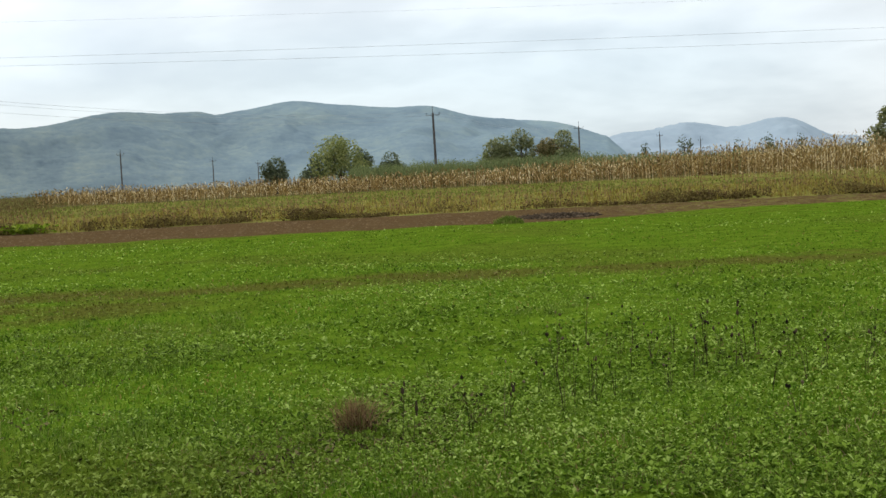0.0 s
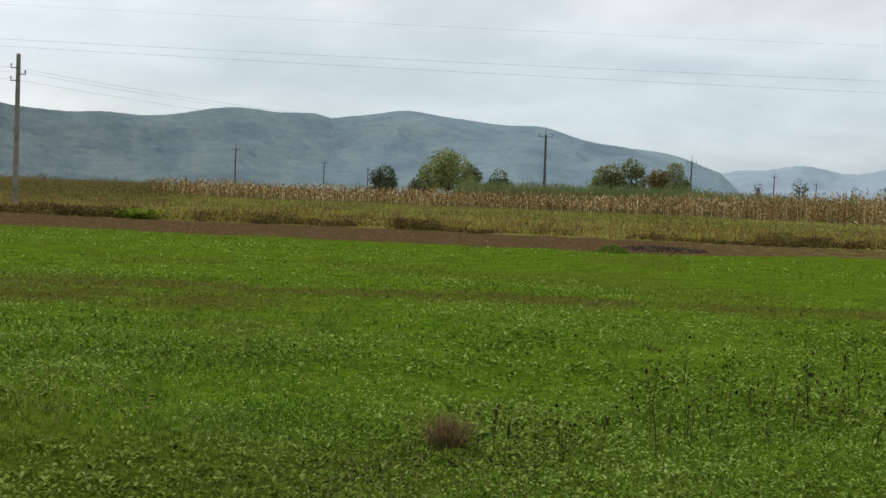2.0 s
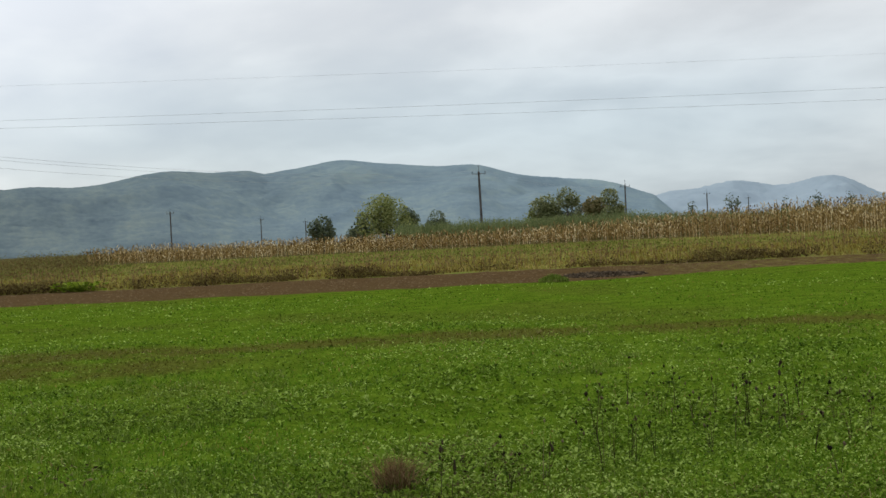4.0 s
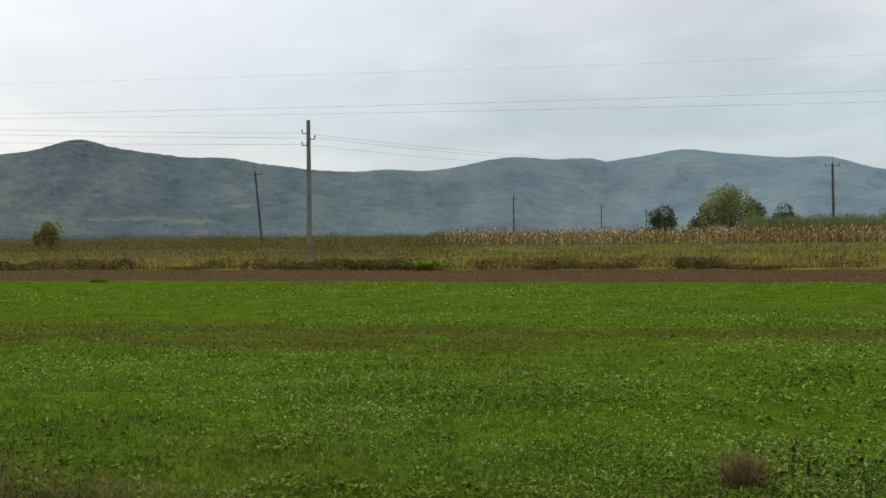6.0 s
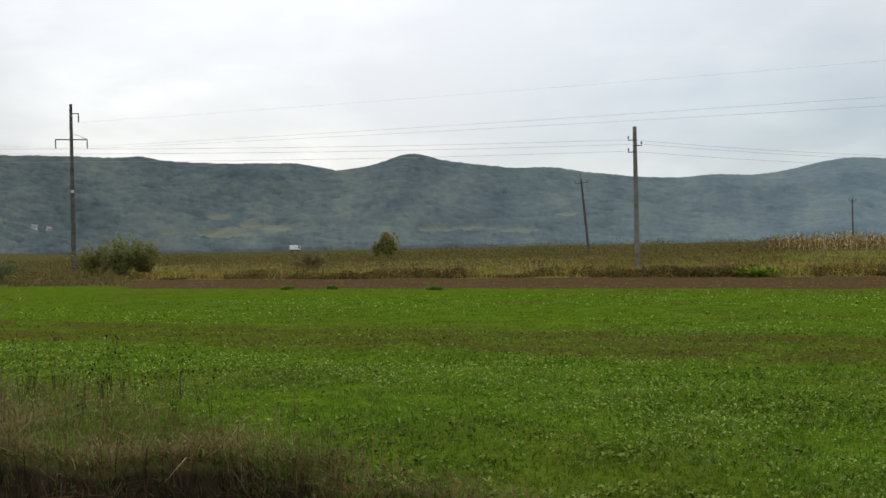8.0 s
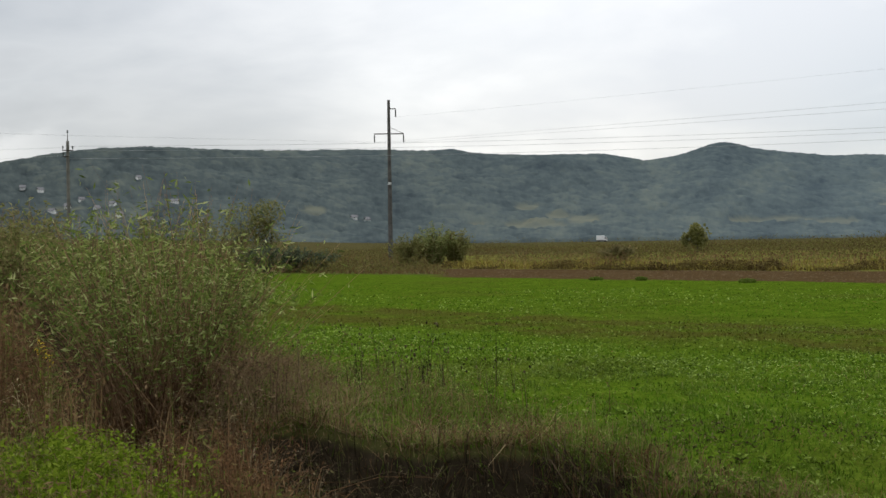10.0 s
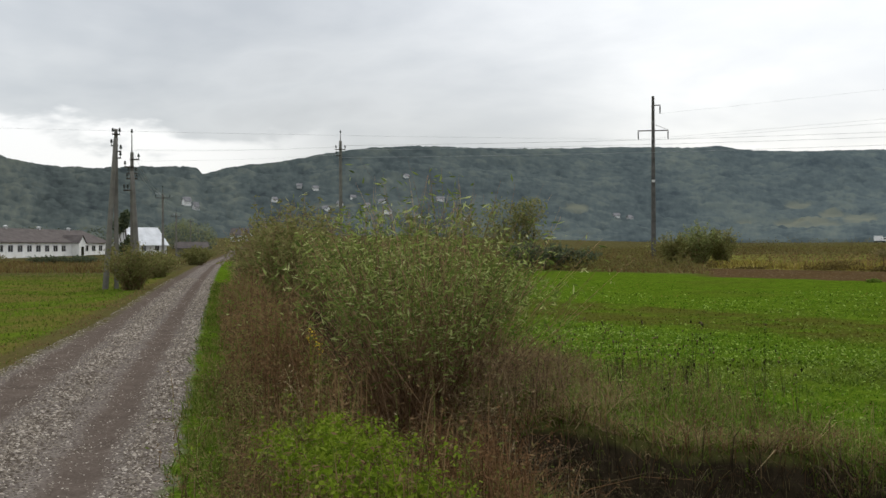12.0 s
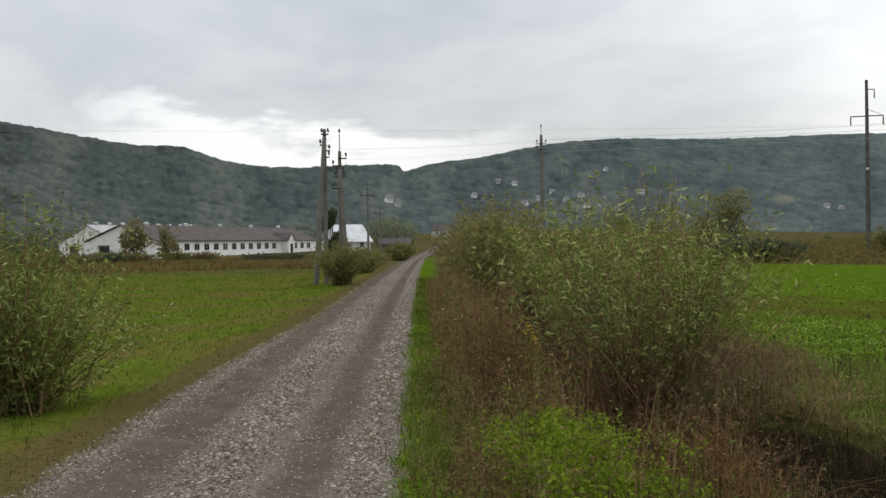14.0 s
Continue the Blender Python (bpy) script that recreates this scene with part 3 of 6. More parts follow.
# open slopes among the woods: bearing, height and half widths in degrees
CLEARINGS = [(43.1, 1.35, 0.5, 0.15), (44.6, 1.75, 0.6, 0.16), (41.7, 1.15, 0.9, 0.2), (54.9, 1.75, 0.75, 0.30), (44.3, 0.9, 1.3, 0.16), (32.6, 0.95, 1.9, 0.16), (30.4, 0.85, 1.2, 0.13), (34.6, 1.0, 0.6, 0.12),
             (27.9, 1.6, 0.5, 0.10), (47.0, 1.0, 0.5, 0.1), (66.5, 1.9, 1.2, 0.10), (64.2, 1.5, 1.0, 0.14)]


def hazed_woods(name, near, far):
    """Leaves of mixed autumn woods. near and far: dark, middle, light, rusty and bare-ground tones at the two ends of
    the range; haze is painted into the tones, most at the far end.
    """
    def colour(n, p):
        def read(key):
            a = n.node("ShaderNodeAttribute")
            a.attribute_name = key
            return a.outputs["Fac"]
        own, distance, bare = read("crown"), read("distance"), read("clearing")
        x, y, z = n.xyz(p)
        face = n.vec(n.math("MULTIPLY", n.math("ARCTAN2", x, y), 1200.0), z, 0.0)          # along the slope, as wide as high
        drift = n.math("MULTIPLY", n.math("SUBTRACT", n.noise(face, 0.018, 5.0, 0.62), 0.5), 1.15)
        speck = n.math("MULTIPLY", n.math("SUBTRACT", n.noise(face, 0.16, 3.0, 0.7), 0.5), 0.55)
        tone = n.math("ADD", n.math("ADD", n.math("MULTIPLY_ADD", own, 0.50, 0.12), drift), n.math("MULTIPLY", speck, n.math("MULTIPLY_ADD", distance, -0.6, 1.0)), clamp=True)
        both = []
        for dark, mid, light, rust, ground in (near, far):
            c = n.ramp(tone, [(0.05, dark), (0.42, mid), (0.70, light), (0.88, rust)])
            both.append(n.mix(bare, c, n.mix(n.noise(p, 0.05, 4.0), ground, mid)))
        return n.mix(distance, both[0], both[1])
    return material(name, colour, 1.0, spec=0.0)


def hill_mesh(az, u, r0, r1, z, tree, own, distance, bare, mat, label):
    A, R = np.meshgrid(az, u)[0], r0 + (r1 - r0) * np.meshgrid(az, u)[1]
    x, y = polar(A, R)
    rows, cols = A.shape
    idx = np.arange(rows * cols).reshape(rows, cols)
    f = np.stack([idx[:-1, :-1], idx[1:, :-1], idx[1:, 1:], idx[:-1, 1:]], -1).reshape(-1, 4)
    me = mesh_data("backdrop_hill", np.stack([x, y, z + tree], -1).reshape(-1, 3), [f], mat)
    me.polygons.foreach_set("use_smooth", np.ones(len(me.polygons), bool))
    for key, values in (("crown", own), ("distance", distance), ("clearing", bare)):
        a = me.attributes.new(key, "FLOAT", "POINT")
        a.data.foreach_set("value", np.ascontiguousarray(np.broadcast_to(values, A.shape), np.float32).ravel())
    tagged(new("backdrop_hill", me), label, "hill", kind="structure")


def build_hills():
    az = np.concatenate([np.arange(-11.0, 27.0, 0.13), np.arange(27.0, 68.0, 0.11), np.arange(68.0, 106.0, 0.095)])
    u = np.r_[np.linspace(0, 1.0, 190), 1.04, 1.15]
    r0, r1 = feet(az)
    A, U = np.meshgrid(az, u)
    R = r0 + (r1 - r0) * U
    z = range_z(A, R)
    z = np.where(U > 1, z - (U - 1) * 400, z)
    x, y = polar(A, R)
    el = np.degrees(np.arctan2(z - 1.8, R))
    bare = np.zeros(A.shape)
    wob = fbm(x, y, 0.02, 3, 71)
    for caz, cel, wa, we in CLEARINGS:
        q = np.hypot((A - caz) / wa, (el - cel) / we)
        bare = np.maximum(bare, 1 - smooth(q + 0.9 * wob, 0.7, 1.0))
    # share of the painted haze tint, by bearing and up the slope
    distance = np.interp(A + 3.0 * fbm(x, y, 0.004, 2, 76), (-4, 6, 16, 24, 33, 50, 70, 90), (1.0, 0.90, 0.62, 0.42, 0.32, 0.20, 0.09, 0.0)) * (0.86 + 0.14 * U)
    high, own = crowns(x, y, 6.0, 5)
    copse, own2 = crowns(x, y, 17.0, 9)
    tree = (1 - bare) * (4.8 * high + 2.2 * copse - 3.2) * (1 - 0.35 * distance) * smooth(U, -0.02, 0.02)
    lone = bare * np.maximum(0, fbm(x, y, 0.05, 2, 75) - 0.25) * 12 * high
    z[0] = -3
    hill_mesh(az, u, r0, r1, z, tree + lone, 0.6 * own + 0.4 * own2, distance, bare, HAZED_RANGE_WOODS, "wooded autumn hill range curving round the valley")
    # a ridge farther down the valley, paled by haze painted into its tones
    az = np.arange(-26.0, -5.0, 0.13)
    u = np.r_[np.linspace(0, 1, 60), 1.05, 1.2]
    r0, r1 = np.full(len(az), 1600.0), np.full(len(az), 2700.0)
    A, U = np.meshgrid(az, u)
    R = r0 + (r1 - r0) * U
    z = slope_z(A, R, crest_of(A, *FAR_HILL), r0, r1, 3.0)
    z = np.where(U > 1, z - (U - 1) * 400, z)
    x, y = polar(A, R)
    high, own = crowns(x, y, 12.0, 6)
    z[0] = -3
    hill_mesh(az, u, r0, r1, z, 7.0 * high - 3.0, own, 1.0, 0.0, HAZED_FAR_WOODS, "wooded ridge far down the valley, pale with painted haze")


# second set: the same woods turned blue-grey by haze in the colour
HAZED_RANGE_WOODS = hazed_woods("hazed_range_woods",
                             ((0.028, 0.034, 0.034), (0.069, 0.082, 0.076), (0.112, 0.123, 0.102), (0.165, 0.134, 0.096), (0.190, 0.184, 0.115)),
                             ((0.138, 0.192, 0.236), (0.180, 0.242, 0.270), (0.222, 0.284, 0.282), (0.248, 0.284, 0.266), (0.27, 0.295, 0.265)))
# all tones of the far ridge are painted close to haze blue
HAZED_FAR_WOODS = hazed_woods("hazed_far_woods",
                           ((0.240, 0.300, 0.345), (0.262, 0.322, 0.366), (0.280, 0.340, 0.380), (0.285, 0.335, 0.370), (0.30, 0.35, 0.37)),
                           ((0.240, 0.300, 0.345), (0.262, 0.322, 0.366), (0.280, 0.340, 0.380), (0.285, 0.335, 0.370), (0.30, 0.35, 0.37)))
build_hills()

# ---------------------------------------------------------------- things
def scatter(n, az0, az1, r0, r1, power=1.0):
    """Places over a fan of ground, thinning with distance so that r ** -power of them stand at r."""
    az = rng.uniform(az0, az1, n)
    u = rng.uniform(0, 1, n)
    r = r0 * (r1 / r0) ** u if power == 1.0 else (r0 ** (1 - power) + u * (r1 ** (1 - power) - r0 ** (1 - power))) ** (1 / (1 - power))
    x, y = polar(az, r)
    return x, y, r


def on_ground(x, y, lift=-0.01):
    return np.stack([x, y, ground_z(x, y) + lift], 1)


def patchy(x, y, scale, lo, hi, seed):
    return rng.uniform(0, 1, len(x)) < smooth(fbm(x, y, scale, 3, seed), lo, hi)


TUFT = leafy("tuft_blades", [(0.0, (0.045, 0.078, 0.010)), (0.45, (0.115, 0.180, 0.020)), (0.8, (0.165, 0.240, 0.036)), (1.0, (0.24, 0.25, 0.08))], patch=0.2)


WITHERED = leafy("withered_leaves", [(0.0, (0.020, 0.018, 0.008)), (0.5, (0.052, 0.044, 0.018)), (0.85, (0.105, 0.088, 0.036)), (1.0, (0.20, 0.17, 0.08))], patch=0.1)


ROSETTE = leafy("rosette_leaves", [(0.0, (0.030, 0.060, 0.006)), (0.35, (0.104, 0.180, 0.014)), (0.75, (0.206, 0.302, 0.038)), (1.0, (0.36, 0.46, 0.12))], patch=0.2, worn=True)


def build_field_grass():
    x, y, r = scatter(170000, -26, 78, 6.8, 62, 1.35)
    s, n = sn(x, y)
    keep = (n > 4.4 + 0.3 * fbm(x, y, 0.6, 2, 2)) & (pit(x, y, s, n) < 0.02) & (y < 46.3 + 6.5 * smooth(x, 3, 15) + 1.2 * fbm(x, y, 0.3, 3, 4))
    x, y, r = x[keep], y[keep], r[keep]
    grow = 0.75 + 0.5 * smooth(fbm(x, y, 0.35, 3, 11), -0.4, 0.5)
    h = rng.uniform(0.022, 0.062, len(x)) * grow * np.where(r < 14, 1.0, (14 / r) ** 0.3)
    wd = rng.uniform(0.006, 0.014, len(x)) * (r / 8.5) ** 0.95
    v, f = blades(on_ground(x, y), h, wd, 1.1)
    stuff("grass", mesh_data("grass", v, f, GRASS), "short green mown grass of the hay field", "grass")
    x, y, r = scatter(235000, -26, 78, 6.8, 26, 1.7)
    s, n = sn(x, y)
    keep = (n > 4.6) & (pit(x, y, s, n) < 0.02) & patchy(x, y, 0.22, -0.35, 0.35, 31)
    x, y, r = x[keep], y[keep], r[keep]
    p = on_ground(x, y, 0.0)
    p[:, 2] += rng.uniform(0.0, 0.10, len(x)) * (0.4 + 0.9 * smooth(fbm(x, y, 1.1, 3, 36), -0.4, 0.4))
    ln = rng.uniform(0.013, 0.036, len(x)) * (r / 9) ** 0.6
    v, f = leaves(p, ln, ln * rng.uniform(0.45, 0.8, len(x)), 0.0, flat=True)
    stuff("clover", mesh_data("clover", v, f, CLOVER), "low broad-leaved clover and dandelion leaves in the grass", "weeds")

    # turf close round the camera, and over the bank before the hole
    x, y = rng.uniform(-7.5, 7.5, 60000), rng.uniform(-7.5, 7.5, 60000)
    s, n = sn(x, y)
    keep = (np.hypot(x, y) < 7.4) & ((n > -0.42) | (n < -3.5)) & (pit(x, y, s, n) < 0.05)
    x, y = x[keep], y[keep]
    v, f = blades(on_ground(x, y), rng.uniform(0.02, 0.08, len(x)) * (0.5 + smooth(fbm(x, y, 0.8, 3, 11), -0.4, 0.5)), rng.uniform(0.006, 0.013, len(x)), 1.0)
    stuff("grass", mesh_data("grass", v, f, GRASS), "short green grass on the verge of the track", "grass")
    # coarser leaves farther out
    x, y, r = scatter(42000, -26, 60, 18, 48, 1.3)
    s, n = sn(x, y)
    keep = (n > 5) & (y < 45.5 + 6.5 * smooth(x, 3, 15)) & patchy(x, y, 0.16, -0.4, 0.4, 35)
    x, y, r = x[keep], y[keep], r[keep]
    p = on_ground(x, y, 0.03)
    ln = rng.uniform(0.03, 0.085, len(x)) * (r / 25) ** 0.5
    v, f = leaves(p, ln, ln * rng.uniform(0.4, 0.8, len(x)), 0.0, flat=True)
    stuff("clover", mesh_data("clover", v, f, ROSETTE), "scattered coarse leaves over the farther field", "weeds")
    # flat rosettes of plantain and dandelion
    x, y, r = scatter(20000, -26, 76, 6.6, 19, 1.6)
    s, n = sn(x, y)
    keep = (n > 4.7) & (pit(x, y, s, n) < 0.02) & patchy(x, y, 0.45, -0.3, 0.4, 55)
    x, y, r = x[keep], y[keep], r[keep]
    k = np.repeat(np.arange(len(x)), 7)
    a = rng.uniform(0, 2 * np.pi, len(k))
    size = (rng.uniform(0.018, 0.058, len(x)) * (r / 9) ** 0.45)[k]
    root = on_ground(x, y, 0.03)[k]
    out = np.stack([np.cos(a), np.sin(a), rng.uniform(0.15, 0.9, len(k))], 1) * size[:, None]
    side = np.stack([-np.sin(a), np.cos(a), np.zeros(len(k))], 1) * (size * 0.28)[:, None]
    mid = root + out * 0.6 + np.array([0, 0, 0.2]) * size[:, None]
    v = np.stack([root, mid + side, root + out, mid - side], 1).reshape(-1, 3)
    f = [np.arange(len(k))[:, None] * 4 + np.array([0, 1, 2, 3])]
    stuff("weed_rosettes", mesh_data("weed_rosettes", v, f, ROSETTE), "leafy rosettes of plantain and dandelion in the turf", "weeds")
    # taller tufts in the near turf
    x, y, r = scatter(2300, -26, 70, 6.7, 18, 1.9)
    s, n = sn(x, y)
    k = (n > 5.0) & patchy(x, y, 0.35, -0.25, 0.40, 66)
    x, y, r = x[k], y[k], r[k]
    k = np.repeat(np.arange(len(x)), 36)
    wide = rng.uniform(0.05, 0.16, len(x))[k]
    px, py = x[k] + rng.normal(0, 1, len(k)) * wide, y[k] + rng.normal(0, 1, len(k)) * wide
    v, f = blades(on_ground(px, py), rng.uniform(0.04, 0.13, len(k)) * rng.uniform(0.6, 1.1, len(x))[k], rng.uniform(0.005, 0.011, len(k)) * (r[k] / 8) ** 0.5, 0.9)
    stuff("grass_tufts", mesh_data("grass_tufts", v, f, TUFT), "darker taller tufts in the mown grass", "grass")
    # withered dark leaves where the near turf has died back
    x, y, r = scatter(30000, -26, 70, 6.8, 12, 2.0)
    s, n = sn(x, y)
    k = (n > 4.9) & (pit(x, y, s, n) < 0.02) & patchy(x, y, 0.62, 0.20, 0.48, 57)
    x, y = x[k], y[k]
    p = on_ground(x, y, 0.0)
    p[:, 2] += rng.uniform(0.01, 0.10, len(x))
    ln = rng.uniform(0.02, 0.06, len(x))
    v, f = leaves(p, ln, ln * rng.uniform(0.2, 0.5, len(x)), 0.1)
    stuff("withered_leaves", mesh_data("withered_leaves", v, f, WITHERED), "dark withered leaves in bare patches of the turf", "weeds")
    # dead brown stems through the turf
    x, y, r = scatter(26000, -26, 76, 6.8, 24, 1.9)
    s, n = sn(x, y)
    near_band = np.exp(-((y + 0.1 * x - 21.5) / 2.0) ** 2)
    keep = (n > 4.6) & (rng.uniform(0, 1, len(x)) < np.maximum(smooth(fbm(x, y, 0.28, 3, 71), -0.05, 0.5), 0.8 * near_band))
    x, y, r = x[keep], y[keep], r[keep]
    v, f = blades(on_ground(x, y), rng.uniform(0.03, 0.09, len(x)), rng.uniform(0.005, 0.010, len(x)) * (r / 9) ** 0.5, 1.3)
    stuff("dead_stems", mesh_data("dead_stems", v, f, WORN_GRASS), "brown dead stems lying in the mown grass", "grass")


build_field_grass()


# ------------------------------------------------ poles and cables
def ring_mesh(name, rings, mat, sides=8, square=False):
    """A closed, tapering body through rings of (x, y, z, radius)."""
    bm = bmesh.new()
    last = None
    for x, y, z, r in rings:
        turn = math.pi / sides
        loop = [bm.verts.new((x + r * math.cos(2 * math.pi * k / sides + turn), y + r * math.sin(2 * math.pi * k / sides + turn), z)) for k in range(sides)]
        if last:
            for k in range(sides):
                bm.faces.new((last[k], last[(k + 1) % sides], loop[(k + 1) % sides], loop[k]))
        else:
            bm.faces.new(loop[::-1])
        last = loop
    bm.faces.new(last)
    return bm_mesh(name, bm, mat)


def insulator_mesh(scale=1.0):
    r = 0.055 * scale
    return ring_mesh("insulator", [(0, 0, 0, 0.012), (0, 0, 0.08 * scale, 0.012), (0, 0, 0.085 * scale, r), (0, 0, 0.12 * scale, r * 0.75), (0, 0, 0.125 * scale, r * 1.05),
                                   (0, 0, 0.16 * scale, r * 0.7), (0, 0, 0.21 * scale, r * 0.75), (0, 0, 0.23 * scale, r * 0.3)], GLASS_INS)


PIN = insulator_mesh(1.15)


def arm_mesh(x0, x1, z, thick=0.06):
    bm = bmesh.new()
    box(bm, x0, -thick / 2 - 0.13, z - thick / 2, x1, thick / 2 - 0.13, z + thick / 2, 0.008)
    return bm_mesh("crossarm", bm, STEEL)


def pole(az, d, height, label, shaft_mat, arms, r0=0.16, r1=0.10, lean=(0, 0), sides=8, face=None, strut=None, rod=0.0, group="poles along the fields"):
    """A line pole. arms: (height, x0, x1, where pins stand). It faces the way of its line."""
    x, y = polar(az, d)
    z = float(ground_z(x, y))
    ob = thing("utility_pole", (x, y, z), label, "utility pole", group)
    ob.rotation_euler = (radians(lean[0]), radians(lean[1]), radians(az if face is None else face))
    part("shaft", ring_mesh("shaft", [(0, 0, -0.4, r0), (0, 0, height * 0.5, (r0 + r1) / 2), (0, 0, height, r1)], shaft_mat, sides), ob)
    for h, x0, x1, pins in arms:
        arm = part("crossarm", arm_mesh(x0, x1, h), ob, "dark steel crossarm")
        for px in pins:
            part("insulator", PIN, arm, at=(px, -0.13, h + 0.02))
    if strut:
        dx, dy, top = strut
        k = np.linspace(0, 1, 6)
        path = np.stack([dx * (1 - k), dy * (1 - k) - 0.1, -0.3 + (top + 0.3) * k], 1)[None]
        v, f = tubes(path, np.full((1, 6), 1.0) * np.linspace(r0, r1, 6), 6)
        part("strut", mesh_data("strut", v, f, shaft_mat), ob, "leaning bracing strut")
    if rod:
        part("top_pin", ring_mesh("top_pin", [(0, 0, height - 0.1, 0.03), (0, 0, height + rod, 0.022)], STEEL, 6), ob)
        part("insulator", PIN, ob, at=(0, 0, height + rod - 0.02))
    return x, y, z


def cable(a, b, sag, radius=0.012, label="thin bare overhead cable sagging between two poles", group="overhead cables"):
    k = np.linspace(0, 1, 33)
    a, b = np.array(a, float), np.array(b, float)
    p = a + (b - a) * k[:, None]
    p[:, 2] -= 4 * sag * k * (1 - k)
    v, f = tubes(p[None], np.full((1, 33), radius), 5)
    tagged(new("overhead_cable", mesh_data("overhead_cable", v, f, WIRE)), label, "cable", group)


TALL_ARMS = [(9.05, -0.5, 0.05, [-0.45]), (8.65, -0.05, 0.5, [0.45]), (8.20, -0.5, 0.05, [-0.45])]
CONC = pole(24.66, 85.0, 10.0, "weathered square concrete pole with stepped side brackets among weeds", CONCRETE, TALL_ARMS, 0.27, 0.19, sides=4)
field_arms = [(7.75, -0.75, 0.75, [-0.7, 0.7])]
POLE_A = pole(0.06, 130.0, 8.0, "dark timber line pole behind the maize", TIMBER, field_arms, 0.17, 0.12, lean=(0, -0.8), rod=0.5)
POLE_B = pole(-6.80, 190.0, 8.1, "dark timber line pole behind the trees", TIMBER, field_arms, 0.16, 0.11, rod=0.5)
for paz, pd, ph in ((-10.57, 250, 7.8), (-12.44, 320, 7.8), (14.88, 200, 7.5), (10.70, 262, 7.3), (8.60, 300, 7.0)):
    pole(paz, pd, ph, "slim grey line pole far across the fields", TIMBER, [(ph - 0.3, -0.6, 0.6, [-0.55, 0.55])], 0.15, 0.11, rod=0.35)
pole(26.93, 130.0, 8.1, "dark leaning timber pole on the far side of the weeds", TIMBER, [(7.7, -0.7, 0.7, [-0.65, 0.65])], 0.16, 0.11, lean=(0, -5.0), rod=0.4)
POLE_E = pole(66.17, 80.0, 8.9, "grey concrete pole beyond the willow scrub", CONCRETE, [(8.3, -0.35, 0.35, [-0.3, 0.3]), (7.9, -0.3, 0.05, [-0.28])], 0.15, 0.10, rod=0.45)
pole(76.62, 55.0, 7.1, "concrete pole with a bracing strut beside the track", CONCRETE, [(6.85, -0.17, 0.19, [-0.13, 0.16]), (6.35, -0.22, 0.1, [-0.19]), (6.1, -0.1, 0.24, [0.21]), (5.8, -0.1, 0.22, [0.19])], 0.15, 0.11, sides=4, strut=(-0.5, -0.1, 6.7), group="poles along the track")
GP2 = pole(75.90, 58.0, 6.3, "concrete pole with many dark brackets beside the track", CONCRETE, [(5.95, -0.1, 0.34, [0.3]), (5.6, -0.36, 0.1, [-0.32]), (5.3, -0.2, 0.22, [-0.16, 0.18]), (5.05, -0.26, 0.26, [-0.22, 0.22]), (4.5, -0.4, 0.12, [-0.36, -0.2])], 0.15, 0.11, sides=4, strut=(0.30, -0.1, 5.4), rod=0.85, group="poles along the track")
P3 = pole(74.49, 115.0, 6.9, "concrete pole by the bend of the track", CONCRETE, [(6.5, -0.7, 0.7, [-0.65, 0.65])], 0.14, 0.10, rod=0.5, group="poles along the track")
P4 = pole(73.87, 170.0, 6.6, "concrete pole far along the track", CONCRETE, [(6.2, -0.7, 0.7, [-0.65, 0.65])], 0.14, 0.10, rod=0.4, group="poles along the track")
for paz, pd, ph in ((73.20, 235, 7.2), (72.85, 330, 6.8)):
    pole(paz, pd, ph, "slim pole far along the track", CONCRETE, [(ph - 0.4, -0.6, 0.6, [-0.5, 0.5])], 0.14, 0.10, group="poles along the track")


def high_pole(x, y, height, turn):
    z = float(ground_z(x, y))
    ob = thing("power_pylon", (x, y, z), "tall slim concrete power pole with three hanging insulator strings", "power pole", "power line poles")
    ob.rotation_euler = (0, 0, radians(turn))
    part("shaft", ring_mesh("shaft", [(0, 0, -0.5, 0.30), (0, 0, height * 0.5, 0.24), (0, 0, height, 0.17)], CONCRETE_DARK, 10), ob)
    strings = ring_mesh("insulator_string", [(0, 0, 0, 0.03)] + [(0, 0, -0.08 - 0.11 * k, 0.10 if k % 2 else 0.05) for k in range(8)] + [(0, 0, -0.95, 0.02)], GLASS_INS)
    bm = bmesh.new()
    box(bm, -1.75, -0.06, height - 4.05, 1.75, 0.06, height - 3.93, 0.01)
    low = part("crossarm", bm_mesh("crossarm", bm, STEEL), ob, "long lower crossarm")
    k = np.linspace(0, 1, 4)
    stay = np.stack([1.7 * k, 0 * k, height - 3.2 - 0.75 * k], 1)[None]
    v, f = tubes(stay, np.full((1, 4), 0.025), 5)
    part("stay", mesh_data("stay", v, f, STEEL), ob)
    for px in (-1.7, 1.7):
        part("insulator_string", strings, low, at=(px, 0, height - 4.05))
    bm = bmesh.new()
    box(bm, 0.0, -0.05, height - 1.1, 0.85, 0.05, height - 1.0, 0.01)
    up = part("crossarm", bm_mesh("crossarm", bm, STEEL), ob, "short upper crossarm")
    part("insulator_string", strings, up, at=(0.8, 0, height - 1.1))
    part("number_plate", plate_mesh(), ob, "small pale plate", at=(0, -0.24, height * 0.48))
    c, s_ = math.cos(radians(turn)), math.sin(radians(turn))
    return [(x + c * px, y + s_ * px, z + pz) for px, pz in ((-1.7, height - 5.0), (1.7, height - 5.0), (0.8, height - 2.05))]


def plate_mesh():
    bm = bmesh.new()
    box(bm, -0.18, -0.02, -0.14, 0.18, 0.02, 0.14, 0.006)
    return bm_mesh("plate", bm, TIN)


hx, hy = polar(51.2, 140.0)
HV = [high_pole(hx, hy, 18.9, 51.0), high_pole(62.0, 112.0, 17.6, 98.0), high_pole(-139.5, -12.2, 19.8, 95.0)]
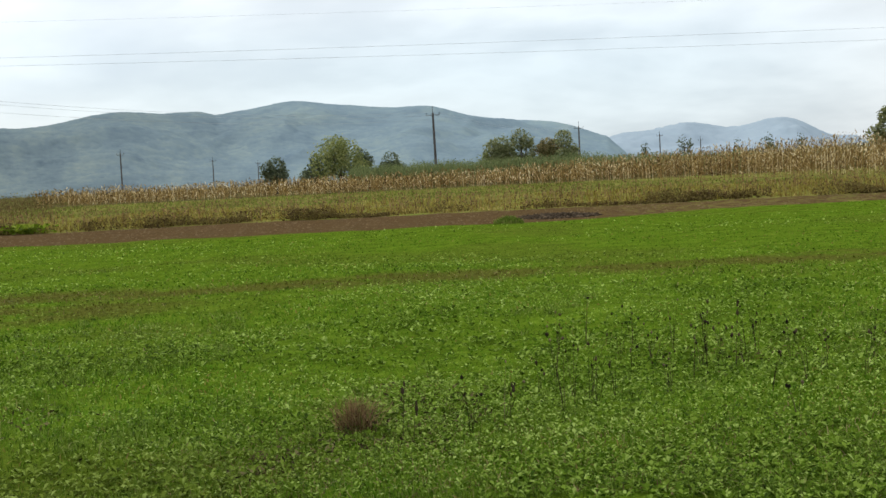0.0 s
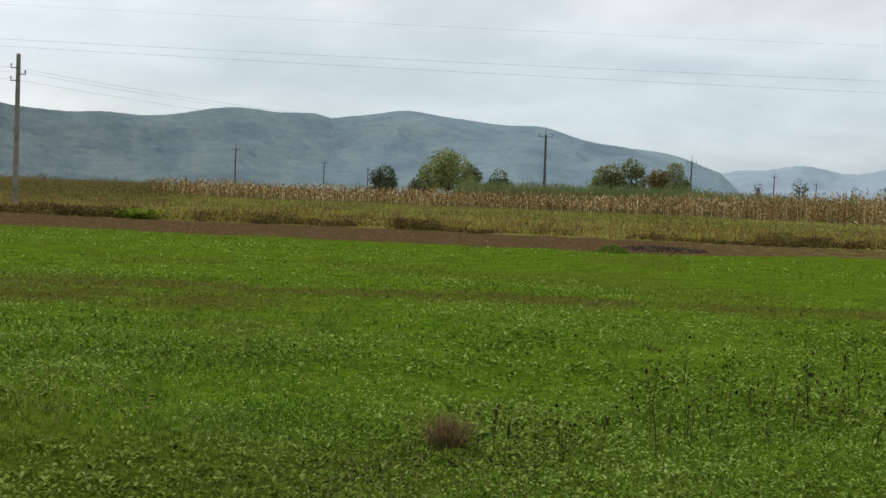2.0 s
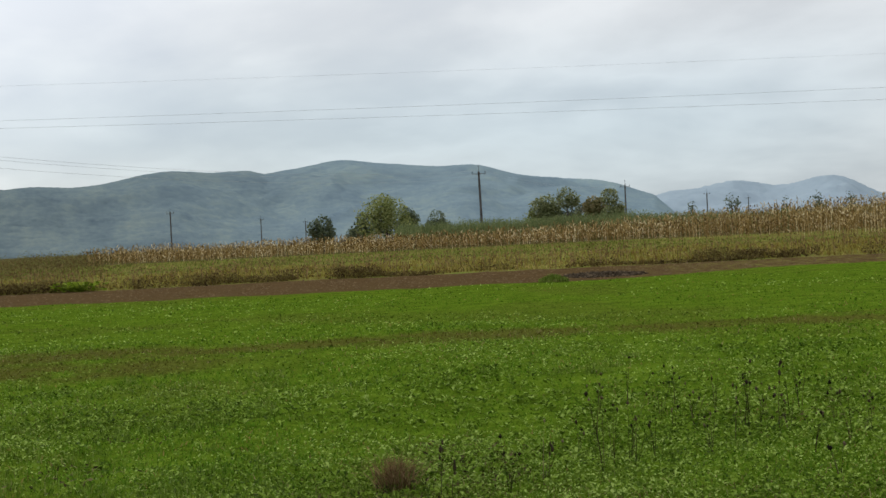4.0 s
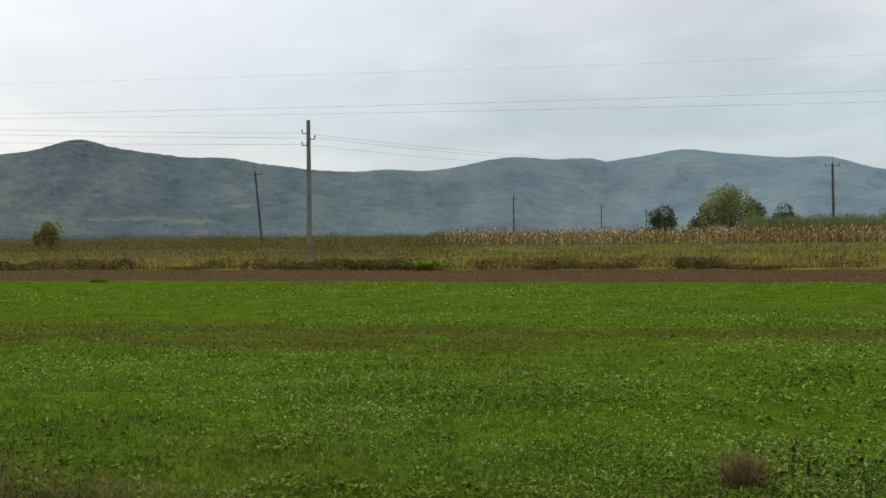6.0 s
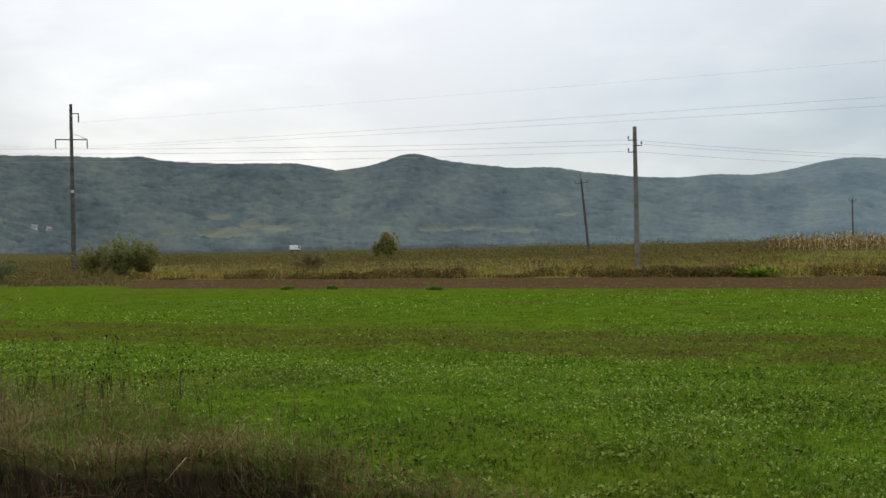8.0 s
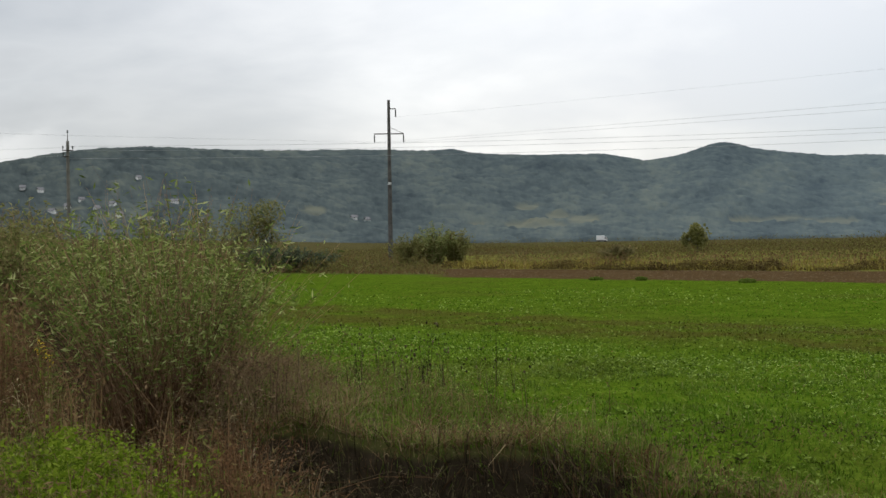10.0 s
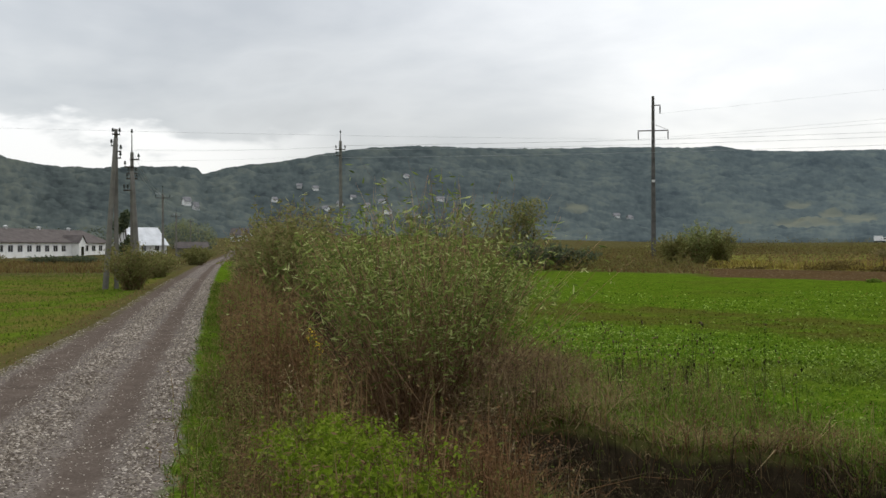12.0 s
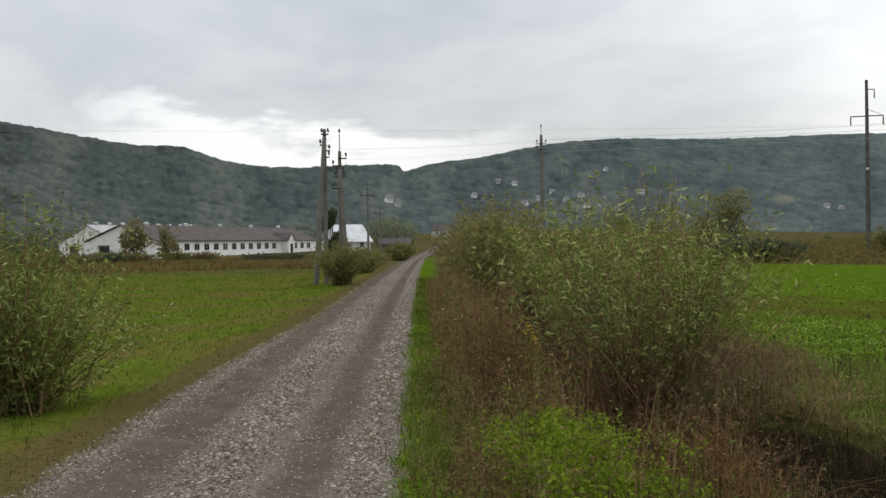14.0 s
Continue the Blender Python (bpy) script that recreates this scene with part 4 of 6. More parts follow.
for a, b, hang, r in zip(HV[0], HV[1], (13.74, 12.89, 17.14), (0.009, 0.009, 0.005)):
    cable(a, (b[0], b[1], hang), 0.6, r, group="power line cables")
for a, b in zip(HV[0][:2], HV[2]):
    cable(a, b, 0.35, 0.004, group="power line cables")


def run(a, b, ha, hb, offs, sag, radius=0.008):
    for o, dz in offs:
        cable((a[0] + o, a[1], a[2] + ha + dz), (b[0] + o, b[1], b[2] + hb + dz), sag, radius)


run(CONC, POLE_A, 9.0, 8.0, [(-0.4, 0.1), (0.4, -0.25), (-0.4, -0.7)], 0.9)
run(CONC, POLE_E, 9.0, 8.5, [(-0.4, 0.1), (0.4, -0.25), (-0.4, -0.7)], 0.35)
run(POLE_A, POLE_B, 7.9, 8.0, [(-0.6, 0.1), (0.6, 0.1)], 1.0)
run(POLE_E, GP2, 8.4, 6.3, [(-0.3, 0.1), (0.3, 0.1), (-0.3, -0.4)], 0.1, 0.0035)
run(GP2, P3, 6.0, 6.7, [(-0.4, 0.2), (0.4, 0.2)], 0.6)
run(P3, P4, 6.7, 6.4, [(-0.5, 0.1), (0.5, 0.1)], 0.6)


# ------------------------------------------------ buildings
def gable_house(name, at, turn, length, depth, eave, ridge, label, category, wall_mat=None, roof_mat=None, windows=(), win=(0.9, 1.0, 1.0), door=None, end_door=None, group="", overhang=0.4):
    """A long house with a ridge along its length; x along the front, y to the back, the front at y = 0. windows: places along the front."""
    wall_mat, roof_mat = wall_mat or PLASTER, roof_mat or ROOF
    x, y, z = at
    ob = thing(name, (x, y, z), label, category, group)
    ob.rotation_euler = (0, 0, turn)
    bm = bmesh.new()
    box(bm, 0, 0, -0.3, length, 0.3, eave)
    part("wall", bm_mesh("wall", bm, wall_mat), ob)
    bm = bmesh.new()
    box(bm, 0, depth - 0.3, -0.3, length, depth, eave)
    part("wall", bm_mesh("wall", bm, wall_mat), ob)
    for x0 in (0.0, length - 0.3):
        bm = bmesh.new()
        pts = [(0.302, -0.3), (depth - 0.302, -0.3), (depth - 0.302, eave), (depth / 2, ridge - 0.02), (0.302, eave)]
        a = [bm.verts.new((x0, p, q)) for p, q in pts]
        b = [bm.verts.new((x0 + 0.3, p, q)) for p, q in pts]
        bm.faces.new(a), bm.faces.new(b[::-1])
        for k in range(5):
            bm.faces.new((a[k], b[k], b[(k + 1) % 5], a[(k + 1) % 5]))
        part("gable_wall", bm_mesh("gable_wall", bm, wall_mat), ob)
    slope = (ridge - eave) / (depth / 2)
    for side in (0, 1):
        bm = bmesh.new()
        y0, y1 = (-overhang, depth / 2) if side == 0 else (depth + overhang, depth / 2)
        z0, z1 = eave - slope * overhang + 0.05, ridge + 0.05
        pts = [(-overhang, y0, z0), (length + overhang, y0, z0), (length + overhang, y1, z1), (-overhang, y1, z1)]
        lo = [bm.verts.new(p) for p in pts]
        hi = [bm.verts.new((p[0], p[1], p[2] + 0.14)) for p in pts]
        bm.faces.new(lo), bm.faces.new(hi[::-1])
        for k in range(4):
            bm.faces.new((lo[k], hi[k], hi[(k + 1) % 4], lo[(k + 1) % 4]))
        part("roof", bm_mesh("roof", bm, roof_mat), ob)
    ww, wh, sill = win
    pane = bmesh.new()
    box(pane, -ww / 2, -0.01, sill, ww / 2, 0.05, sill + wh)
    pane = bm_mesh("pane", pane, DARK_GLASS)
    fr = bmesh.new()
    for q in ((-ww / 2 - 0.06, sill - 0.06, ww / 2 + 0.06, sill), (-ww / 2 - 0.06, sill + wh, ww / 2 + 0.06, sill + wh + 0.06), (-ww / 2 - 0.06, sill, -ww / 2, sill + wh), (ww / 2, sill, ww / 2 + 0.06, sill + wh), (-0.03, sill, 0.03, sill + wh)):
        box(fr, q[0], -0.05, q[1], q[2], 0.02, q[3])
    fr = bm_mesh("window_frame", fr, TIN)
    for wx in windows:
        f_ob = part("window", fr, ob, at=(wx, 0, 0))
        part("pane", pane, f_ob)
    if end_door:
        # dark sheet on the uncut wall stands in for the opening's inner shade
        bm = bmesh.new()
        box(bm, -0.06, end_door[0], -0.2, -0.003, end_door[1], end_door[2])
        part("door", bm_mesh("door", bm, DARK_GLASS), ob, "flat dark panel for the shaded doorway in the gable")
    return ob


P1, P2 = np.array(polar(84.44, 205.0)), np.array(polar(76.99, 272.0))
along = (P2 - P1) / np.linalg.norm(P2 - P1)
turn = math.atan2(along[1], along[0])
base_z = float(ground_z(*P1))
places = [k for k in np.arange(3.5, 73.0, 3.9) if not 53.0 < k < 59.0]
BARN_TURN = turn


def barn(offset, eave, ridge, roof, label, wins, length=75.0, shift=0.0):
    back = np.array([-along[1], along[0]])
    if back @ P1 < 0:
        back = -back
    o = P1 + back * offset + along * shift
    return gable_house("cattle_barn", (o[0], o[1], base_z), BARN_TURN, length, 13.0, eave, ridge, label, "barn", PLASTER, roof, wins, (1.9, 1.15, 1.25), end_door=(8.6, 10.6, 2.3), group="farm barns"), o, back


barn_front, corner, back = barn(0.0, 3.0, 5.6, ROOF, "long whitewashed cattle barn with a row of small dark windows", places)
barn_back, corner2, _ = barn(24.0, 3.0, 6.4, ROOF_GREY, "second long whitewashed barn with a pale sheet roof", [], shift=29.0, length=46.0)


def build_porch():
    x = 56.0
    bm = bmesh.new()
    pts = [(x - 1.7, 0), (x + 1.7, 0), (x + 1.7, 3.0), (x, 4.4), (x - 1.7, 3.0)]
    a = [bm.verts.new((p, -1.6, q)) for p, q in pts]
    b = [bm.verts.new((p, -0.004, q)) for p, q in pts]
    bm.faces.new(a[::-1]), bm.faces.new(b)
    for k in range(5):
        bm.faces.new((a[k], a[(k + 1) % 5], b[(k + 1) % 5], b[k]))
    porch = part("porch", bm_mesh("porch", bm, PLASTER), barn_front, "projecting gabled entrance")
    bm = bmesh.new()
    box(bm, x - 0.65, -1.66, 0.0, x + 0.65, -1.603, 2.2)
    part("door", bm_mesh("door", bm, DARK_GLASS), porch, "dark wooden door")
    for k in (-1, 1):
        bm = bmesh.new()
        pr = [(x, 4.45), (x + k * 2.0, 2.85), (x + k * 2.0, 2.97), (x, 4.57)]
        a = [bm.verts.new((p, -1.8, q)) for p, q in pr]
        b = [bm.verts.new((p, 2.5, q)) for p, q in pr]
        bm.faces.new(a), bm.faces.new(b[::-1])
        for i in range(4):
            bm.faces.new((a[i], b[i], b[(i + 1) % 4], a[(i + 1) % 4]))
        part("porch_roof", bm_mesh("porch_roof", bm, ROOF), porch)


build_porch()


def ventilators(ob, depth, ridge, count, length):
    me = ring_mesh("ventilator", [(0, 0, -0.3, 0.36), (0, 0, 0.30, 0.34), (0, 0, 0.31, 0.52), (0, 0, 0.36, 0.52), (0, 0, 0.58, 0.12)], TIN, 8)
    for k in range(count):
        part("ventilator", me, ob, "pale roof ventilator", at=(length * (k + 0.6) / count, depth / 2, ridge + 0.1))


ventilators(barn_back, 13.0, 6.45, 9, 46.0)
ventilators(barn_front, 13.0, 5.65, 5, 74.0)

# store with a pale roof, low shed, and a house where the track meets the village
sx_, sy_ = polar(75.75, 250.0)
gable_house("farm_store", (sx_, sy_, float(ground_z(sx_, sy_))), radians(75.25 + 28), 7.2, 9.0, 2.3, 5.7, "cream farm store with a wide white sheet roof", "farm building", PLASTER_DULL, ROOF_PALE, [2.0, 5.0], group="farm barns")
sx_, sy_ = polar(73.85, 232.0)
gable_house("shed", (sx_, sy_, float(ground_z(sx_, sy_))), radians(73.5), 5.6, 4.0, 1.7, 2.7, "low grey shed beside the track", "shed", CONCRETE, ROOF)
sx_, sy_ = polar(71.35, 450.0)
gable_house("cottage", (sx_, sy_, float(ground_z(sx_, sy_))), radians(71.2 - 15), 7.0, 6.0, 2.5, 4.8, "small dark-roofed cottage where the track enters the village", "house", PLASTER_DULL, ROOF, [2.0, 5.0])


def on_hill(az, el):
    """The place on the hillside that is seen at az and el."""
    r0, r1 = feet(az)
    r = np.linspace(r0 * 1.02, r1, 500)
    z = range_z(np.full(500, float(az)), r)
    over = z + 1.5 >= np.tan(np.radians(el)) * r + 1.8
    i = int(np.argmax(over)) if over.any() else 100
    x, y = polar(az, r[i])
    return x, y, float(z[i]) + 1.4


# far dwellings
village = [(73.45, 2.0, 5, 11, 0), (73.0, 1.75, 5, 8, 1), (67.4, 2.75, 4, 9, 0), (68.2, 2.85, 4, 8, 1), (64.3, 2.1, 4, 9, 0), (64.9, 1.9, 4, 8, 1), (63.9, 1.6, 4, 9, 0), (61.5, 2.2, 4, 12, 0),
           (66.3, 2.0, 4, 8, 1), (67.0, 1.75, 4, 9, 0), (65.6, 2.3, 4, 8, 0), (69.3, 2.2, 4, 8, 0), (53.0, 1.35, 4, 9, 0), (52.3, 1.25, 4, 8, 1), (60.2, 1.3, 4, 9, 1), (62.6, 1.35, 4, 8, 0),
           (63.0, 3.3, 4, 8, 0)]
for haz, hel, hk, ln, red in village:
    gable_house("village_house", on_hill(haz, hel), radians(haz + (32 if haz > 73 else 40 * math.sin(haz * 7))), ln * 0.38, ln * 0.30, 1.7 if haz < 73 else 2.8, 2.9 if haz < 73 else 5.0, "small pale village house on the wooded hillside" if red == 0 else "small village house with a reddish roof among trees", "house",
                PLASTER if red == 0 else PLASTER_DULL, ROOF_DULL, [ln * 0.07, ln * 0.19, ln * 0.31], (0.32, 0.5, 1.0), group="village houses on the hill")


def build_van():
    x, y = polar(41.05, 500.0)
    z = float(ground_z(x, y))
    ob = thing("box_truck", (x, y, z), "white box truck far off on the valley road", "truck")
    ob.rotation_euler = (0, 0, radians(41 + 8))
    bm = bmesh.new()
    box(bm, -1.9, -1.0, 0.75, 1.2, 1.0, 2.7, 0.05)
    part("cargo_box", bm_mesh("cargo_box", bm, WHITE_PAINT), ob)
    bm = bmesh.new()
    box(bm, 1.25, -0.95, 0.5, 2.4, 0.95, 2.1, 0.15)
    cab = part("cab", bm_mesh("cab", bm, WHITE_PAINT), ob)
    bm = bmesh.new()
    box(bm, 1.5, -0.96, 1.35, 2.2, -0.952, 1.95)
    part("window", bm_mesh("window", bm, DARK_GLASS), cab)
    wheel = ring_mesh("wheel", [(0, 0, -0.12, 0.38), (0, 0, 0.12, 0.38)], RUBBER, 14)
    for px in (-1.2, 1.7):
        for py in (-0.85, 0.85):
            part("wheel", wheel, ob, at=(px, py, 0.38)).rotation_euler = (radians(90), 0, 0)
    bm = bmesh.new()
    box(bm, -1.8, -0.6, 0.5, 1.3, 0.6, 0.72)
    part("chassis", bm_mesh("chassis", bm, RUBBER), ob)


build_van()


# ------------------------------------------------ trees and bushes
def tree(x, y, height, spread, leaf_mat, label, group="", lobes=7, count=2600, leaf=0.34, trunk=0.3, low=0.25, sparse=0.0):
    """A trunk with limbs, and a crown of many leaf sprays on uneven lobes."""
    z = float(ground_z(x, y))
    ob = thing("tree", (x, y, z), label, "tree", group)
    centres = np.stack([rng.uniform(-1, 1, lobes) * spread * 0.30, rng.uniform(-1, 1, lobes) * spread * 0.30, height * rng.uniform(low + 0.15, 0.80, lobes)], 1)
    size = spread * rng.uniform(0.20, 0.34, lobes)
    centres[0] = (0, 0, height - size[0] * 0.95)
    k = np.linspace(0, 1, 6)
    paths, radii = [], []
    paths.append(np.stack([0.15 * np.sin(3 * k), 0.1 * np.sin(4 * k + 1), -0.2 + height * 0.75 * k], 1))
    radii.append(trunk * 0.5 * (1 - 0.8 * k))
    for c in centres:
        start = np.array([0, 0, height * rng.uniform(0.12, 0.35)])
        bow = np.array([c[0] * 0.3, c[1] * 0.3, 0.0])
        paths.append(start + (c - start) * k[:, None] + bow * (np.sin(np.pi * k))[:, None])
        radii.append(trunk * 0.26 * (1 - 0.8 * k))
    v, f = tubes(np.array(paths), np.array(radii), 5)
    part("trunk", mesh_data("trunk", v, f, BARK), ob)
    which = rng.integers(0, lobes, count)
    d = rng.normal(size=(count, 3))
    d /= np.linalg.norm(d, axis=1, keepdims=True)
    rad = size[which] * (0.55 + 0.55 * rng.uniform(0, 1, count) ** 0.6)
    p = centres[which] + d * rad[:, None] * np.array([1, 1, 1.05])
    p += rng.normal(0, 0.10 * spread / 4, (count, 3))
    keep = (p[:, 2] > height * low * 0.5) & (fbm(p[:, 0] + x, p[:, 2] + p[:, 1], 1.4, 2, 77) > -0.35 + sparse)
    p = p[keep]
    ln = leaf * rng.uniform(0.6, 1.4, len(p))
    v, f = leaves(p, ln, ln * rng.uniform(0.5, 0.8, len(p)), 0.2)
    part("crown", mesh_data("crown", v, f, leaf_mat), ob)
    return ob


def shrub(x, y, height, spread, label, category="bush", stems=70, per=60, leaf=0.09, slim=0.2, leaf_mat=None, stem_mat=None, bare=0.3, group="", open_=0.45, name="willow_bush", stem_r=0.010, leafless=0.0):
    """Many stems fan out of one stool, each with its own leaves towards the tip."""
    leaf_mat, stem_mat = leaf_mat or WILLOW_LEAF, stem_mat or WILLOW_STEM
    z = float(ground_z(x, y))
    ob = thing(name, (x, y, z), label, category, group)
    turn, lean = rng.uniform(0, 2 * np.pi, stems), np.sqrt(rng.uniform(0.0, 1.0, stems))
    tall = height * (1.06 - open_ * 0.75 * lean ** 2) * np.where(rng.uniform(0, 1, stems) < 0.10, 1.03, rng.uniform(0.62, 1.0, stems))
    reach = spread * 0.5 * lean * rng.uniform(0.75, 1.1, stems)
    k = np.linspace(0, 1, 7)
    root = rng.normal(0, spread * 0.07, (stems, 2))
    wig = rng.normal(0, 0.03 * height, (stems, 2))
    paths = np.zeros((stems, 7, 3))
    for i, q in enumerate((np.cos(turn), np.sin(turn))):
        paths[:, :, i] = root[:, i, None] + (reach * q)[:, None] * (0.75 * k + 0.25 * k * k) + wig[:, i, None] * np.sin(2.5 * np.pi * k) * k
    paths[:, :, 2] = -0.1 + (tall + 0.1)[:, None] * (k ** 0.92)
    radii = stem_r * rng.uniform(0.6, 1.3, stems)[:, None] * (1 - 0.8 * k)
    v, f = tubes(paths, radii, 3)
    tagged(part("brushwood", mesh_data("brushwood", v, f, stem_mat), ob, "brown twiggy stems"), kind="stuff")
    which = np.repeat(np.arange(stems), per)
    at = bare + (1 - bare) * rng.uniform(0, 1, len(which)) ** 0.8
    i0 = np.minimum((at * 6).astype(int), 5)
    fr = (at * 6 - i0)[:, None]
    p = paths[which, i0] * (1 - fr) + paths[which, i0 + 1] * fr
    p += rng.normal(0, 1, p.shape) * np.array([0.05, 0.05, 0.04]) * (height / 2)
    p = p[p[:, 2] > height * leafless * rng.uniform(0.6, 1.3, len(p))]
    ln = leaf * rng.uniform(0.6, 1.35, len(p))
    v, f = leaves(p, ln, ln * slim * rng.uniform(0.8, 1.3, len(p)), -0.25)
    tagged(part("foliage", mesh_data("foliage", v, f, leaf_mat), ob), kind="stuff")
    return ob


def build_trees():
    group = "trees behind the maize"
    for az, d, h, sp, mat, label, cnt in (
        (7.72, 140, 4.1, 3.4, DARK_LEAF, "small dark round tree at the edge of the maize", 1800),
        (5.75, 152, 4.6, 4.6, DARK_LEAF, "dark green bushy tree in the clump", 2400),
        (4.70, 150, 6.5, 7.4, YELLOW_LEAF, "tall yellowing round tree in the clump", 3600),
        (3.75, 156, 5.2, 3.6, DARK_LEAF, "dark ragged tree in the clump", 1800),
        (2.25, 160, 4.6, 3.4, DARK_LEAF, "small very dark tree standing alone", 1500),
        (-2.35, 150, 4.0, 2.2, YELLOW_LEAF, "small pale tree beside the osiers", 590),
        (-3.1, 151, 5.6, 4.2, TREE_LEAF, "olive green tree in the pair", 2400),
        (-4.02, 150, 6.4, 3.6, TREE_LEAF, "tall narrow green tree in the pair", 2400),
        (-5.3, 152, 5.2, 3.6, RUST_LEAF, "tree with thin rust-tinged foliage", 2000),
        (-6.05, 150, 6.0, 4.0, TREE_LEAF, "grey-green tree beside the line pole", 2200),
        (-9.9, 175, 4.6, 2.2, DARK_LEAF, "thin dark sapling above the maize", 420),
        (-11.7, 170, 5.2, 3.0, DARK_LEAF, "thin dark sapling above the maize", 520),
        (-14.2, 170, 4.4, 2.2, DARK_LEAF, "thin dark sapling above the maize", 380),
        (-15.6, 165, 4.8, 2.4, DARK_LEAF, "thin dark sapling above the maize", 420),
        (-17.0, 165, 4.5, 2.4, DARK_LEAF, "thin dark sapling above the maize", 420),
        (-20.7, 120, 5.4, 3.2, TREE_LEAF, "ragged dark tree beyond the maize", 1500),
    ):
        x, y = polar(az, d)
        tree(x, y, h, sp, mat, label, group, count=cnt * 2 if cnt > 600 else cnt, leaf=0.28, low=0.12 if cnt > 600 else 0.3, sparse=0.0 if cnt > 600 else 0.15)
    for az, d, h, sp, mat, label, cnt in (
        (36.66, 125, 2.7, 2.8, OLIVE_LEAF, "lone rounded bush in the reeds", 1500),
        (58.3, 150, 7.0, 7.5, OLIVE_LEAF, "thin brownish tree at the field's end", 1700),
        (56.9, 152, 7.8, 7.0, OLIVE_LEAF, "thin olive-brown tree at the field's end", 2000),
        (60.2, 156, 6.6, 8.0, OLIVE_LEAF, "thin brownish tree at the field's end", 1500),
        (62.3, 160, 6.2, 7.5, OLIVE_LEAF, "thin olive tree at the field's end", 1300),
        (85.35, 150, 5.2, 4.6, RUST_LEAF, "rust-leaved tree in front of the barn", 2000),
        (84.0, 170, 5.2, 4.6, RUST_LEAF, "small rust-leaved tree in front of the barn", 1400),
        (76.15, 150, 6.3, 2.8, DARK_LEAF, "dark conifer-like tree behind the poles", 2200),
        (74.0, 330, 7.0, 9.0, TREE_LEAF, "grey-green tree near the village", 1600),
        (72.5, 340, 7.0, 9.0, TREE_LEAF, "grey-green tree near the village", 1600),
        (73.2, 360, 8.0, 9.0, TREE_LEAF, "grey-green tree near the village", 1600),
    ):
        x, y = polar(az, d)
        tree(x, y, h, sp, mat, label, "trees round the fields", count=cnt * 2, leaf=0.28, low=0.08, sparse=0.15 if mat in (RUST_LEAF, OLIVE_LEAF) else 0.0)


build_trees()


def build_shrubs():
    g = "willow bushes along the ditch"
    x, y = from_sn(14.6, 2.4)
    shrub(x, y, 3.3, 4.2, "broad willow bush with narrow grey-green leaves over brown stems", stems=470, per=24, leaf=0.100, slim=0.19, group=g, bare=0.26, stem_r=0.0075, leafless=0.36)
    x, y = from_sn(13.6, -4.75)
    shrub(x, y, 2.5, 3.3, "willow bush with fine leaves on the meadow beside the track", stems=300, per=66, leaf=0.082, slim=0.24, group=g, bare=0.02, leaf_mat=WILLOW_LEAF, open_=0.9)
    for s, n, h, sp, mat in ((33, 1.7, 3.7, 3.0, OLIVE_LEAF), (37, 2.6, 3.7, 4.0, OLIVE_LEAF), (24.5, 3.0, 2.7, 3.4, WILLOW_LEAF), (42, 3.0, 3.1, 5.0, RUST_LEAF), (50, 2.6, 3.3, 5.0, RUST_LEAF), (20, 4.1, 1.9, 2.6, WILLOW_LEAF), (60, 3.0, 3.0, 6.0, RUST_LEAF), (75, 3.0, 3.0, 6.0, RUST_LEAF)):
        x, y = from_sn(s, n)
        shrub(x, y, h, sp, "olive-brown willow bush in the row along the ditch", stems=130, per=56, leaf=0.0032 * s + 0.045, slim=0.30, leaf_mat=mat, group=g, bare=0.08, stem_r=0.014)
    for s, n, h, sp in ((52.5, -3.75, 2.05, 3.0), (74, -4.0, 1.5, 3.6), (86, -4.6, 1.6, 4.0), (125, -3.0, 1.9, 4.0), (140, -3.6, 1.9, 5.0)):
        x, y = from_sn(s, n)
        shrub(x, y, h, sp, "low grey-green bush beside the track", stems=150, per=46, leaf=0.06 + s * 0.001, slim=0.40, leaf_mat=OLIVE_LEAF, group="bushes beside the track", bare=0.05, stem_r=0.014, name="bush")
    for az, d, h, sp, mat, label in (
        (49.1, 116, 3.8, 4.6, NETTLE_DARK, "leafy green bush at the corner of the field"),
        (50.3, 115, 2.9, 4.5, OLIVE_LEAF, "brownish bush at the corner of the field"),
        (48.1, 117, 3.3, 4.2, OLIVE_LEAF, "grey-green bush at the corner of the field"),
        (54.7, 92, 1.7, 3.6, DARK_LEAF, "dark low bush at the end of the field"),
        (56.0, 91, 2.0, 4.2, DARK_LEAF, "dark low bush at the end of the field"),
        (57.4, 89, 2.1, 4.2, DARK_LEAF, "dark low bush at the end of the field"),
        (40.3, 108, 1.5, 4.0, REED_LEAF, "brown twiggy bush in the reeds"),
        (86.6, 140, 1.5, 5.0, DARK_LEAF, "dark bush before the barn"),
        (85.3, 145, 1.3, 6.0, RUST_LEAF, "brownish bush before the barn"),
        (83.6, 150, 1.4, 5.5, OLIVE_LEAF, "dark bush before the barn"),
        (82.2, 150, 1.2, 5.0, RUST_LEAF, "brownish bush before the barn"),
        (79.6, 140, 1.0, 5.0, DARK_LEAF, "dark bush before the barn"),
        (78.2, 138, 1.05, 5.0, DARK_LEAF, "dark bush before the barn"),
        (88.3, 135, 1.4, 6.0, RUST_LEAF, "brownish bush before the barn"),
    ):
        x, y = polar(az, d)
        shrub(x, y, h, sp, label, stems=110, per=52, leaf=0.20, slim=0.5, leaf_mat=mat, group="bushes at the field's end", bare=0.03, stem_r=0.016, name="bush")


NETTLE_DARK, REED_LEAF = YELLOW_LEAF, RUST_LEAF
build_shrubs()


